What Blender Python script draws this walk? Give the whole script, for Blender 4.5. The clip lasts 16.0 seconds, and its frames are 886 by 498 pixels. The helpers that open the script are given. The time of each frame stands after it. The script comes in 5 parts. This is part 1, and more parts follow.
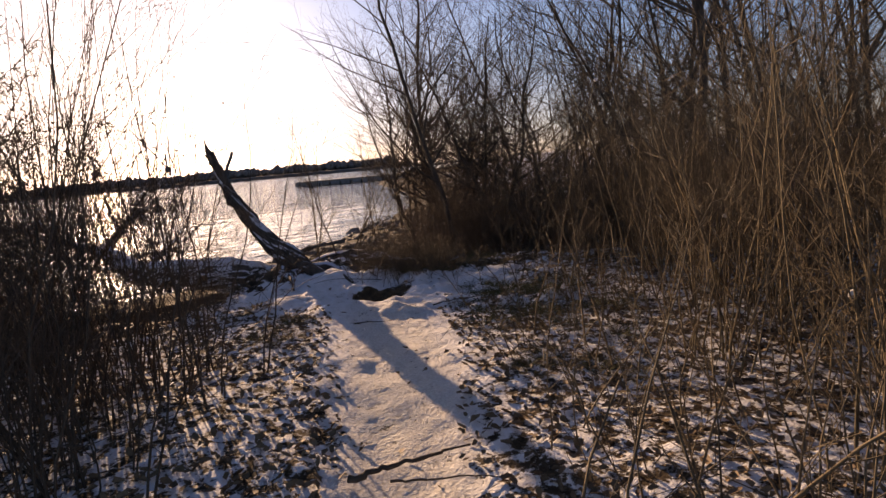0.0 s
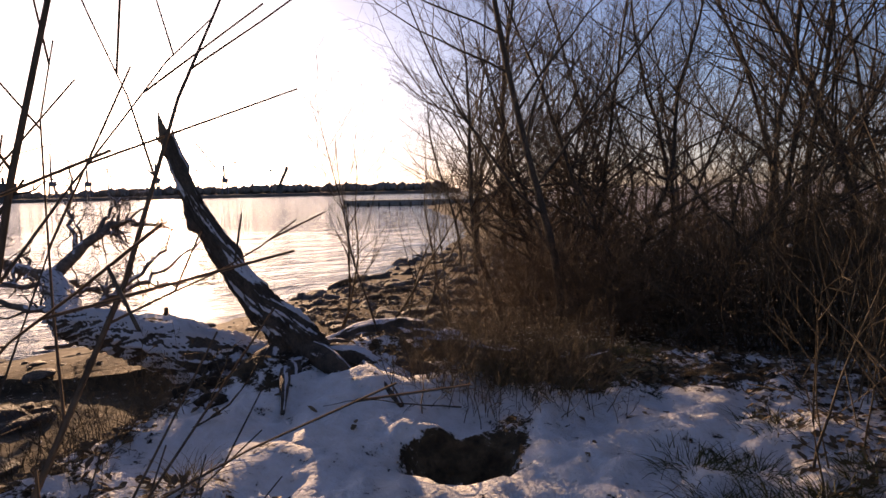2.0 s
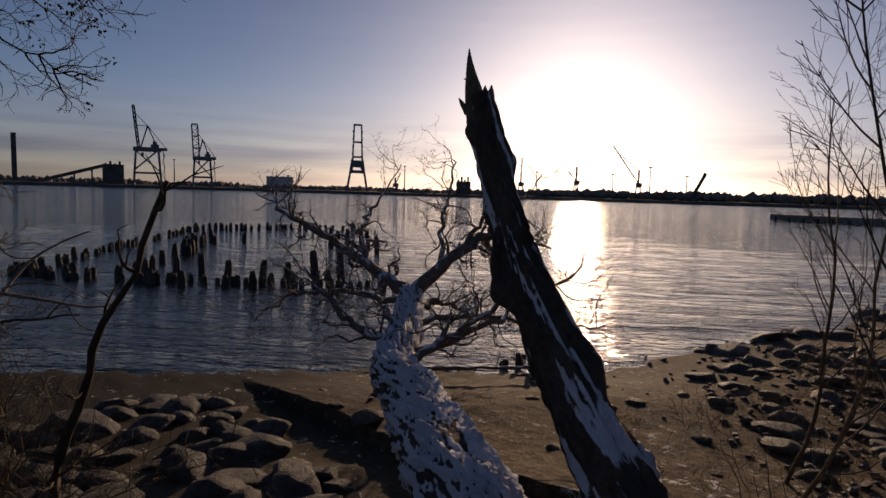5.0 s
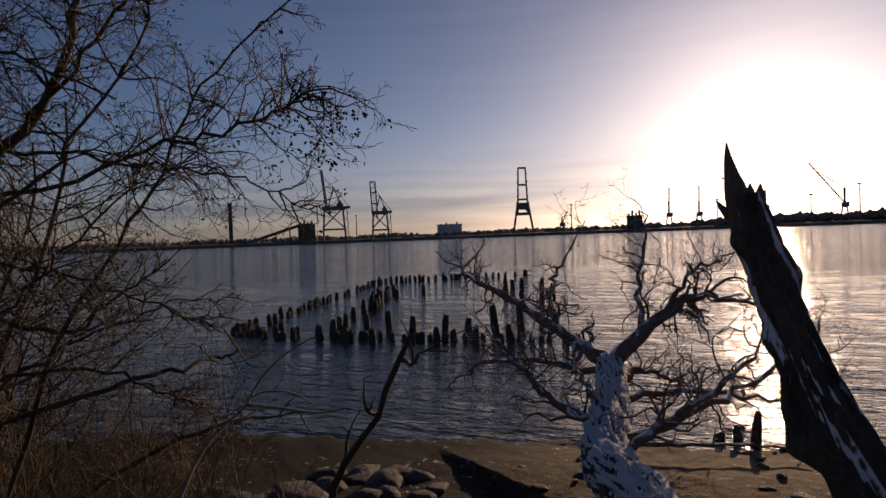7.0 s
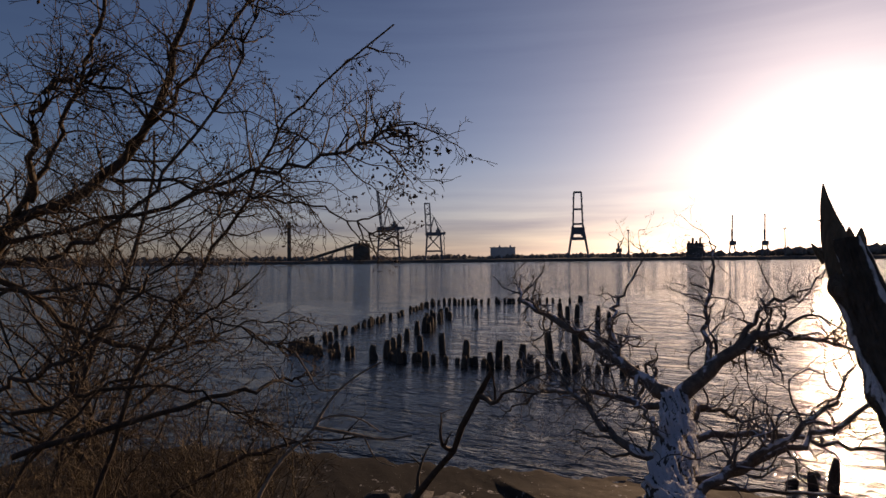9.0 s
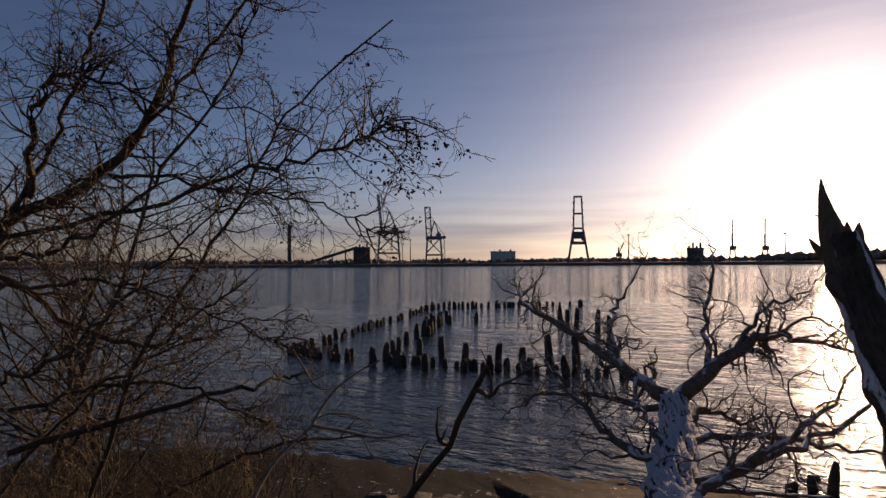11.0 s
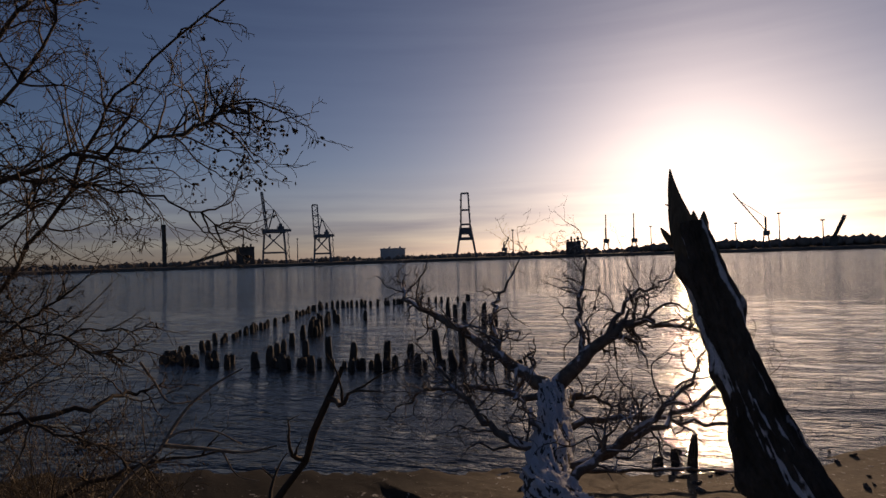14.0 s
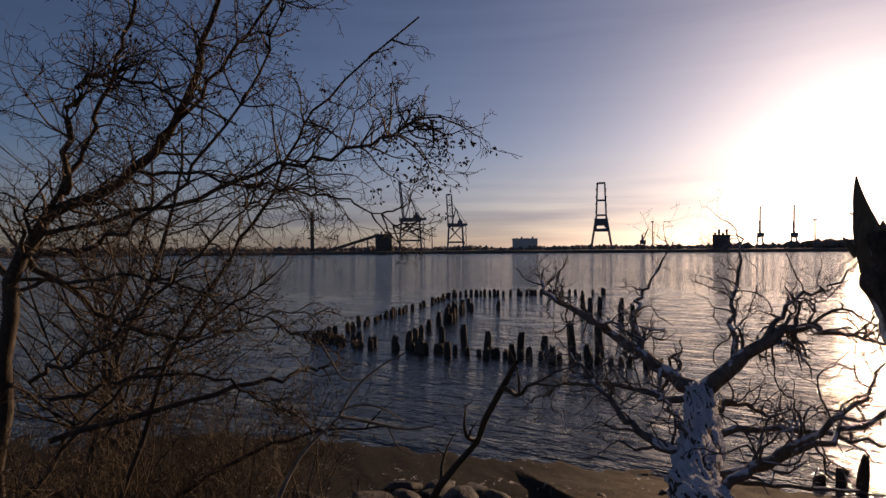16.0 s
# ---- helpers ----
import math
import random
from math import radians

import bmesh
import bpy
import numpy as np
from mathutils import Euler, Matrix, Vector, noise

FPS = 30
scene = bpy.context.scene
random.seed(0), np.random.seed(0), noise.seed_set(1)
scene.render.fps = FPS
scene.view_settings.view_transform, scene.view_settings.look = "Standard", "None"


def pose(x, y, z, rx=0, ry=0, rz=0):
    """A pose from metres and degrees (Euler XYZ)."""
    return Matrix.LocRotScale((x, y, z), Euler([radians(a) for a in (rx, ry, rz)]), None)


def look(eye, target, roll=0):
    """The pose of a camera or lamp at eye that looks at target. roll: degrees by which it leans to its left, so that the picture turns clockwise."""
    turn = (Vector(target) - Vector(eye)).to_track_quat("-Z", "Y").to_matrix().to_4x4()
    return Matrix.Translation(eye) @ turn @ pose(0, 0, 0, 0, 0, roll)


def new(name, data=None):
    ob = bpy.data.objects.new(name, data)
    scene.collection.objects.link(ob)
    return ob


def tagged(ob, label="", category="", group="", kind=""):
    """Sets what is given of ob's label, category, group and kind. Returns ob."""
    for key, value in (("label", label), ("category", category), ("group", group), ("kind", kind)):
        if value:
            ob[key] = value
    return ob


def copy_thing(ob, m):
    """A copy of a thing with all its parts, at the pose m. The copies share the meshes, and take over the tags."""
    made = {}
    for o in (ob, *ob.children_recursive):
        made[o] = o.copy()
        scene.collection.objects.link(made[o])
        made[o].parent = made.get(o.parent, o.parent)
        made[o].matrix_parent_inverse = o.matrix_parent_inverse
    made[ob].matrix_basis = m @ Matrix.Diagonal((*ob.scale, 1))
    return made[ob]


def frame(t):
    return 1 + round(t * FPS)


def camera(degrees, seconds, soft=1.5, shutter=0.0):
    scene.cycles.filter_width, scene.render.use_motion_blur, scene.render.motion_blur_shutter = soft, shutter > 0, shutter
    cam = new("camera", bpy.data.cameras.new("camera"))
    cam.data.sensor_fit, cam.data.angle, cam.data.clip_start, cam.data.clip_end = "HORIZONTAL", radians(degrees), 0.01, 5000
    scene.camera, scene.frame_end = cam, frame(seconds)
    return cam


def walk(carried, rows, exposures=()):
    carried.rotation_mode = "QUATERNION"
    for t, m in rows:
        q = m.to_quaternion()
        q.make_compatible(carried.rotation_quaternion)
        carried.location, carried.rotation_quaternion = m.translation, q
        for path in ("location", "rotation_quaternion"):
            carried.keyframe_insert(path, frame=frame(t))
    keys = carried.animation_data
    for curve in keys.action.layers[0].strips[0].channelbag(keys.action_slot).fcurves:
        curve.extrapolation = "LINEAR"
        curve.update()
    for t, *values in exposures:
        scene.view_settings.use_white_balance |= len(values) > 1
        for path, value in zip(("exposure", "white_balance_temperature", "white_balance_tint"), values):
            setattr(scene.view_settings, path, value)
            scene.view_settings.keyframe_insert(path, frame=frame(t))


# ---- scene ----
cam = camera(74.0, 16.0)
PATH = [
    (0, (2.602, -1.219, 1.53), (2.382, 0.746, 1.235), -5.1),
    (0.5, (2.275, -0.1, 1.46), (2.043, 1.862, 1.151), -6.3),
    (1, (2.071, 0.779, 1.4), (2.082, 2.766, 1.174), -0.5),
    (1.5, (1.84, 1.63, 1.43), (1.724, 3.614, 1.204), -4.6),
    (2, (1.479, 2.699, 1.441), (1.116, 4.656, 1.243), -1.3),
    (2.5, (1.109, 3.533, 1.4), (0.77, 5.496, 1.213), -1.2),
    (3, (0.774, 4.302, 1.372), (0.13, 6.189, 1.221), -2.1),
    (3.5, (0.42, 4.852, 1.444), (-0.396, 6.667, 1.247), -0.5),
    (4, (0.249, 5.217, 1.461), (-0.761, 6.935, 1.297), -0.4),
    (4.5, (0.17, 5.384, 1.472), (-1.174, 6.856, 1.299), 0.5),
    (5, (0.083, 5.427, 1.558), (-1.413, 6.74, 1.373), 1.7),
    (7.5, (-0.312, 5.319, 1.896), (-2.156, 6.093, 1.901), -2.0),
    (8, (-0.328, 5.287, 1.92), (-2.185, 6.026, 1.971), -0.4),
    (8.5, (-0.294, 5.264, 1.912), (-2.174, 5.946, 1.947), -0.6),
    (11, (-0.293, 5.274, 1.867), (-2.174, 5.954, 1.917), -0.4),
    (11.5, (-0.336, 5.321, 1.901), (-2.178, 6.097, 1.955), -0.7),
    (12, (-0.376, 5.398, 1.889), (-2.158, 6.306, 1.932), -0.7),
    (12.5, (-0.376, 5.429, 1.864), (-2.105, 6.433, 1.908), -0.9),
    (13, (-0.374, 5.445, 1.861), (-2.075, 6.496, 1.901), -1.0),
    (13.5, (-0.376, 5.446, 1.86), (-2.083, 6.487, 1.898), -1.3),
    (14, (-0.373, 5.426, 1.86), (-2.094, 6.443, 1.893), -1.8),
    (14.5, (-0.386, 5.433, 1.859), (-2.138, 6.397, 1.888), -1.7),
    (15, (-0.365, 5.371, 1.883), (-2.173, 6.225, 1.916), -1.3),
    (15.5, (-0.296, 5.263, 1.888), (-2.166, 5.972, 1.904), 0.3),
    (16, (-0.286, 5.252, 1.905), (-2.19, 5.862, 1.912), -0.4),
]
EXPOSURES = [(0, 0.97, 8700, 32), (1, 1.36, 9000, 34), (1.5, 1.57, 9000, 34), (2, 1.07, 8750, 34), (2.5, 0.97, 8500, 33), (3.5, -0.12, 7900, 29), (5, -0.5, 7700, 28), (8, -0.28, 8100, 31), (11, -0.14, 8150, 31), (12.5, -0.52, 7950, 29), (14.5, -0.68, 7950, 29), (16, -0.27, 8150, 31)]
walk(cam, [(t, look(eye, target, roll)) for t, eye, target, roll in PATH], EXPOSURES)

# ---- world and light ----
SUN_AZ, SUN_EL = -35.6, 9.7
sun_dir = Vector((math.sin(radians(SUN_AZ)) * math.cos(radians(SUN_EL)), math.cos(radians(SUN_AZ)) * math.cos(radians(SUN_EL)), math.sin(radians(SUN_EL))))
world = bpy.data.worlds.new("winter_sky")
world.use_nodes = True
scene.world = world
wn, wl = world.node_tree.nodes, world.node_tree.links
sky = wn.new("ShaderNodeTexSky")
sky.sky_type, sky.sun_disc = "NISHITA", False
sky.sun_elevation, sky.sun_rotation = radians(SUN_EL), radians(SUN_AZ)
sky.air_density, sky.dust_density, sky.ozone_density, sky.altitude = 0.75, 0.8, 3.5, 0
# thin grey stratus low over the horizon
tc = wn.new("ShaderNodeTexCoord")
mp = wn.new("ShaderNodeMapping")
mp.inputs["Scale"].default_value = (2.2, 2.2, 34)
cloud = wn.new("ShaderNodeTexNoise")
cloud.inputs["Scale"].default_value, cloud.inputs["Detail"].default_value = 1.6, 5
sx = wn.new("ShaderNodeSeparateXYZ")
band = wn.new("ShaderNodeValToRGB")
for e, (pos, c) in zip([band.color_ramp.elements[0], band.color_ramp.elements[1], band.color_ramp.elements.new(0.5), band.color_ramp.elements.new(0.6)],
                       [(0.0, 0.6), (1.0, 0.0), (0.055, 1.0), (0.15, 0.0)]):
    e.position, e.color = pos, (c, c, c, 1)
thick = wn.new("ShaderNodeMapRange")
thick.inputs["From Min"].default_value, thick.inputs["From Max"].default_value = 0.3, 0.68
amount = wn.new("ShaderNodeMath")
amount.operation = "MULTIPLY"
veil = wn.new("ShaderNodeMix")
veil.data_type, veil.blend_type = "RGBA", "MULTIPLY"
veil.inputs[7].default_value = (0.6, 0.61, 0.72, 1)
wl.new(tc.outputs["Generated"], mp.inputs[0])
wl.new(mp.outputs[0], cloud.inputs[0])
wl.new(tc.outputs["Generated"], sx.inputs[0])
wl.new(sx.outputs[2], band.inputs[0])
wl.new(cloud.outputs[0], thick.inputs[0])
wl.new(band.outputs[0], amount.inputs[0])
wl.new(thick.outputs[0], amount.inputs[1])
wl.new(amount.outputs[0], veil.inputs[0])
# winter haze takes the colour out of the lowest sky
haze = wn.new("ShaderNodeValToRGB")
for e, (pos, c) in zip([haze.color_ramp.elements[0], haze.color_ramp.elements[1], haze.color_ramp.elements.new(0.2)], [(0.0, 0.66), (0.36, 1.8), (0.16, 1.05)]):
    e.position, e.color = pos, (c, c, c, 1)
pale = wn.new("ShaderNodeHueSaturation")
wl.new(sx.outputs[2], haze.inputs[0])
wl.new(haze.outputs[0], pale.inputs["Saturation"])
wl.new(sky.outputs[0], pale.inputs["Color"])
wl.new(pale.outputs[0], veil.inputs[6])
wl.new(veil.outputs[2], wn["Background"].inputs["Color"])
wn["Background"].inputs["Strength"].default_value = 0.09
sun = new("sun", bpy.data.lights.new("sun", "SUN"))
sun.data.energy, sun.data.angle, sun.data.color = 3.8, radians(0.55), (1.0, 0.82, 0.57)
sun.matrix_world = look(sun_dir * 50, (0, 0, 0))

rng = random.Random(7)
WATER = -1.0


# ---- materials ----
def ramp(nt, fac, stops):
    r = nt.nodes.new("ShaderNodeValToRGB")
    els = r.color_ramp.elements
    while len(els) < len(stops):
        els.new(0.5)
    for e, (p, c) in zip(els, stops):
        e.position, e.color = p, (*c, 1)
    nt.links.new(fac, r.inputs[0])
    return r.outputs[0]


def grains(nt, scale, stretch=(1, 1, 1), detail=6, rough=0.6, coord="Object"):
    tc = nt.nodes.new("ShaderNodeTexCoord")
    mp = nt.nodes.new("ShaderNodeMapping")
    mp.inputs["Scale"].default_value = stretch
    n = nt.nodes.new("ShaderNodeTexNoise")
    n.inputs["Scale"].default_value, n.inputs["Detail"].default_value, n.inputs["Roughness"].default_value = scale, detail, rough
    nt.links.new(tc.outputs[coord], mp.inputs[0])
    nt.links.new(mp.outputs[0], n.inputs[0])
    return n.outputs[0]


def sums(nt, a, b, op="ADD", clamp=False):
    m = nt.nodes.new("ShaderNodeMath")
    m.operation, m.use_clamp = op, clamp
    for i, v in enumerate((a, b)):
        if isinstance(v, (int, float)):
            m.inputs[i].default_value = v
        else:
            nt.links.new(v, m.inputs[i])
    return m.outputs[0]


def mix(nt, fac, a, b, how="MIX"):
    m = nt.nodes.new("ShaderNodeMix")
    m.data_type, m.blend_type = "RGBA", how
    for key, v in ((0, fac), (6, a), (7, b)):
        if isinstance(v, (int, float)):
            m.inputs[key].default_value = v
        elif isinstance(v, tuple):
            m.inputs[key].default_value = (*v, 1)
        else:
            nt.links.new(v, m.inputs[key])
    return m.outputs[2]


def bump(nt, height, strength, dist, base=None):
    b = nt.nodes.new("ShaderNodeBump")
    b.inputs["Strength"].default_value, b.inputs["Distance"].default_value = strength, dist
    nt.links.new(height, b.inputs["Height"])
    if base is not None:
        nt.links.new(base, b.inputs["Normal"])
    return b.outputs[0]


def blank(name, rough=0.85, metal=0.0):
    m = bpy.data.materials.new(name)
    m.use_nodes = True
    p = m.node_tree.nodes["Principled BSDF"]
    p.inputs["Roughness"].default_value, p.inputs["Metallic"].default_value = rough, metal
    p.inputs["Specular IOR Level"].default_value = 0.3
    return m, m.node_tree, p


def surface(name, c1, c2, scale=5, rough=0.85, bscale=50, strength=0.4, dist=0.01, stretch=(1, 1, 1), snow=None, metal=0.0, vary=0.0, plates=0.0):
    """Two scales of colour and relief; snow: the share of upward faces that lie under snow."""
    m, nt, p = blank(name, rough, metal)
    big, fine = grains(nt, scale, stretch), grains(nt, bscale, stretch, 4)
    col = ramp(nt, big, [(0.3, c1), (0.7, c2)])
    col = mix(nt, 0.5, col, ramp(nt, fine, [(0.3, (0.35, 0.35, 0.35)), (0.7, (1.3, 1.3, 1.3))]), "MULTIPLY")
    if vary:
        info = nt.nodes.new("ShaderNodeObjectInfo")
        col = mix(nt, vary, col, ramp(nt, info.outputs["Random"], [(0, (0.4, 0.4, 0.4)), (1, (1.6, 1.5, 1.4))]), "MULTIPLY")
    height = sums(nt, big, fine)
    if snow is not None:
        g = nt.nodes.new("ShaderNodeNewGeometry")
        s = nt.nodes.new("ShaderNodeSeparateXYZ")
        nt.links.new(g.outputs["Normal"], s.inputs[0])
        if plates:
            st = nt.nodes.new("ShaderNodeAttribute")
            st.attribute_name = "streak"
            patch = sums(nt, sums(nt, st.outputs["Fac"], 0.7 if plates > 1.5 else 1.5, "MULTIPLY"), sums(nt, sums(nt, grains(nt, 30, (1, 1, 1), 4, 0.6), 0.5, "SUBTRACT"), 0.9, "MULTIPLY"))
        else:
            patch = sums(nt, sums(nt, grains(nt, 5.5, (1, 1, 0.6), 5, 0.6), 0.5, "SUBTRACT"), 3.4, "MULTIPLY")
        fac = sums(nt, sums(nt, sums(nt, s.outputs[2], 0.6 if 0 < plates < 1.5 else 0.9, "MULTIPLY"), patch), snow - 1.0)
        if plates:
            pl = nt.nodes.new("ShaderNodeAttribute")
            pl.attribute_name = "plate"
            fac = sums(nt, fac, sums(nt, sums(nt, pl.outputs["Fac"], 0.55, "SUBTRACT"), plates, "MULTIPLY"))
        fac = ramp(nt, fac, [(0.0, (0, 0, 0)), (0.22, (0.88, 0.88, 0.88))])
        col = mix(nt, fac, col, (0.80, 0.82, 0.86))
    nt.links.new(col, p.inputs["Base Color"])
    nt.links.new(bump(nt, height, strength, dist), p.inputs["Normal"])
    return m


bark = surface("grey_bark", (0.045, 0.035, 0.027), (0.13, 0.105, 0.08), 9, 0.9, 70, 0.7, 0.012, (1, 1, 0.35))
bark_snowy = surface("snowy_bark", (0.05, 0.038, 0.03), (0.16, 0.125, 0.095), 8, 0.92, 60, 0.8, 0.02, (1, 1, 0.5), snow=0.34, plates=0.7)
bark_trunk = surface("furrowed_snowy_bark", (0.055, 0.042, 0.033), (0.17, 0.135, 0.105), 8, 0.92, 60, 0.8, 0.02, (1, 1, 1), snow=0.85, plates=2.3)
dead_limb = surface("dead_limb", (0.1, 0.084, 0.07), (0.24, 0.2, 0.165), 14, 0.9, 90, 0.5, 0.008, snow=0.3)
twig_brown = surface("brown_twig", (0.07, 0.053, 0.034), (0.18, 0.138, 0.085), 3, 0.8, 40, 0.2, 0.004, vary=0.5)
twig_tan = surface("tan_stem", (0.1, 0.076, 0.045), (0.23, 0.175, 0.1), 3, 0.75, 40, 0.2, 0.004, vary=0.5)
twig_dark = surface("dark_twig", (0.05, 0.037, 0.027), (0.13, 0.098, 0.07), 4, 0.85, 50, 0.2, 0.004, vary=0.3)
twig_mid = surface("umber_twig", (0.075, 0.052, 0.036), (0.19, 0.135, 0.088), 3, 0.8, 40, 0.2, 0.004, vary=0.5)
straw = surface("dry_straw", (0.22, 0.16, 0.085), (0.42, 0.33, 0.19), 3, 0.8, 60, 0.2, 0.003, vary=0.4)
grass_green = surface("dull_grass", (0.055, 0.06, 0.022), (0.14, 0.125, 0.05), 3, 0.8, 60, 0.2, 0.003, vary=0.4)
leaf_brown = surface("dead_leaf", (0.10, 0.062, 0.034), (0.28, 0.19, 0.105), 2.5, 0.75, 60, 0.3, 0.004)
seed_dark = surface("dry_seed_cluster", (0.035, 0.025, 0.018), (0.08, 0.055, 0.036), 20, 0.85, 80, 0.3, 0.004)
fluff_white = surface("seed_fluff", (0.55, 0.53, 0.48), (0.75, 0.73, 0.68), 40, 0.95, 120, 0.5, 0.004)
stone = surface("grey_boulder", (0.075, 0.07, 0.065), (0.22, 0.205, 0.185), 3, 0.7, 22, 1.0, 0.06, vary=0.5)
pile_wood = surface("rotten_pile_wood", (0.035, 0.03, 0.026), (0.10, 0.085, 0.07), 6, 0.85, 40, 0.8, 0.02, (1, 1, 0.2), vary=0.4)
steel = surface("weathered_crane_steel", (0.10, 0.11, 0.13), (0.20, 0.21, 0.23), 0.2, 0.6, 2, 0.1, 0.05)
concrete = surface("grey_concrete", (0.18, 0.175, 0.165), (0.32, 0.31, 0.29), 0.6, 0.9, 8, 0.4, 0.03)
pale_paint = surface("pale_cladding", (0.45, 0.45, 0.46), (0.6, 0.6, 0.6), 0.1, 0.6, 2, 0.1, 0.02)
dark_clad = surface("dark_cladding", (0.07, 0.065, 0.06), (0.14, 0.13, 0.12), 0.1, 0.8, 2, 0.1, 0.02)
woods = surface("bare_winter_woods", (0.15, 0.13, 0.115), (0.27, 0.24, 0.21), 0.15, 0.95, 1.5, 0.8, 0.5)
bank_earth = surface("far_bank_earth", (0.06, 0.052, 0.044), (0.13, 0.115, 0.095), 0.08, 0.95, 0.6, 0.5, 0.3)
pale_wood = surface("weathered_pale_wood", (0.2, 0.165, 0.125), (0.36, 0.31, 0.25), 12, 0.85, 90, 0.4, 0.004)
rotten = surface("split_wood", (0.12, 0.085, 0.055), (0.27, 0.2, 0.13), 10, 0.9, 80, 0.6, 0.01, (1, 1, 0.15))

# water: dark, glossy, with short wind waves
water_mat, nt, p = blank("river_water", 0.06)
p.inputs["Base Color"].default_value = (0.018, 0.024, 0.028, 1)
p.inputs["IOR"].default_value = 1.33
p.inputs["Specular IOR Level"].default_value = 0.5


def wind_waves(scale, detail, rough):
    tc = nt.nodes.new("ShaderNodeTexCoord")
    mp = nt.nodes.new("ShaderNodeMapping")
    mp.vector_type = "TEXTURE"
    mp.inputs["Rotation"].default_value = (0, 0, radians(43))
    mp.inputs["Scale"].default_value = (1.5, 0.6, 1)
    n = nt.nodes.new("ShaderNodeTexNoise")
    n.inputs["Scale"].default_value, n.inputs["Detail"].default_value, n.inputs["Roughness"].default_value = scale, detail, rough
    nt.links.new(tc.outputs["Object"], mp.inputs[0])
    nt.links.new(mp.outputs[0], n.inputs[0])
    return n.outputs[0]


hgt = sums(nt, sums(nt, sums(nt, wind_waves(1.4, 4, 0.6), 1.25, "MULTIPLY"), sums(nt, wind_waves(6.0, 3, 0.55), 0.25, "MULTIPLY")), sums(nt, wind_waves(0.5, 3, 0.6), 1.3, "MULTIPLY"))
nt.links.new(bump(nt, hgt, 1.0, 0.11), p.inputs["Normal"])

# ground: leaf litter, trodden snow, sand; the masks are cover.R (snow), cover.G (sand)
ground_mat, nt, p = blank("winter_ground", 0.9)
att = nt.nodes.new("ShaderNodeAttribute")
att.attribute_name = "cover"
sep = nt.nodes.new("ShaderNodeSeparateColor")
nt.links.new(att.outputs["Color"], sep.inputs[0])
n_big, n_mid, n_fine = grains(nt, 1.6), grains(nt, 9, detail=5), grains(nt, 45, detail=4)
litter = ramp(nt, n_mid, [(0.3, (0.035, 0.026, 0.018)), (0.5, (0.10, 0.07, 0.042)), (0.7, (0.19, 0.14, 0.085))])
sand = ramp(nt, n_mid, [(0.3, (0.13, 0.102, 0.068)), (0.7, (0.25, 0.195, 0.13))])
# cover.B blends the sand to near-black towards the water, weaker past y 8.6
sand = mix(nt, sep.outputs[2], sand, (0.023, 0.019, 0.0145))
snow_c = ramp(nt, n_mid, [(0.25, (0.72, 0.7, 0.66)), (0.6, (0.88, 0.88, 0.88))])
tread = ramp(nt, n_fine, [(0.3, (0.5, 0.44, 0.35)), (0.62, (0.8, 0.76, 0.68))])
snow_c = mix(nt, sums(nt, sep.outputs[2], 0.75, "MULTIPLY"), snow_c, tread)
base = mix(nt, sep.outputs[1], litter, sand)
patchy = sums(nt, sums(nt, n_mid, 0.5, "SUBTRACT"), 2.4, "MULTIPLY")
patchy = sums(nt, patchy, sums(nt, sums(nt, n_fine, 0.5, "SUBTRACT"), 1.2, "MULTIPLY"))
patchy = sums(nt, patchy, sums(nt, sums(nt, n_big, 0.5, "SUBTRACT"), 1.0, "MULTIPLY"))
fac = ramp(nt, sums(nt, sums(nt, sep.outputs[0], patchy), -0.42), [(0.0, (0, 0, 0)), (0.16, (1, 1, 1))])
nt.links.new(mix(nt, fac, base, snow_c), p.inputs["Base Color"])
rel = sums(nt, sums(nt, n_mid, sums(nt, n_fine, 0.5, "MULTIPLY")), sums(nt, fac, 0.35, "MULTIPLY"))
p.inputs["Specular IOR Level"].default_value = 0.12
# sand lies smoother than litter and snow
rel = sums(nt, rel, sums(nt, 1.0, sums(nt, sep.outputs[1], 0.8, "MULTIPLY"), "SUBTRACT"), "MULTIPLY")
nt.links.new(bump(nt, rel, 0.9, 0.05), p.inputs["Normal"])


# ---- geometry helpers ----
def link_mesh(name, verts, faces, material, parent=None, smooth=True):
    me = bpy.data.meshes.new(name)
    me.from_pydata(verts, [], faces)
    me.materials.append(material)
    if smooth:
        me.polygons.foreach_set("use_smooth", [True] * len(me.polygons))
    me.update()
    ob = new(name, me)
    if parent is not None:
        ob.parent = parent
    return ob


def part(name, bm, material, parent=None, label=""):
    me = bpy.data.meshes.new(name)
    bm.to_mesh(me)
    bm.free()
    me.materials.append(material)
    ob = new(name, me)
    if parent is not None:
        ob.parent = parent
    return tagged(ob, label)


def thing(name, place=(0, 0, 0), **tags):
    e = new(name)
    e.location = place
    e.empty_display_size = 0.2
    return tagged(e, **tags)


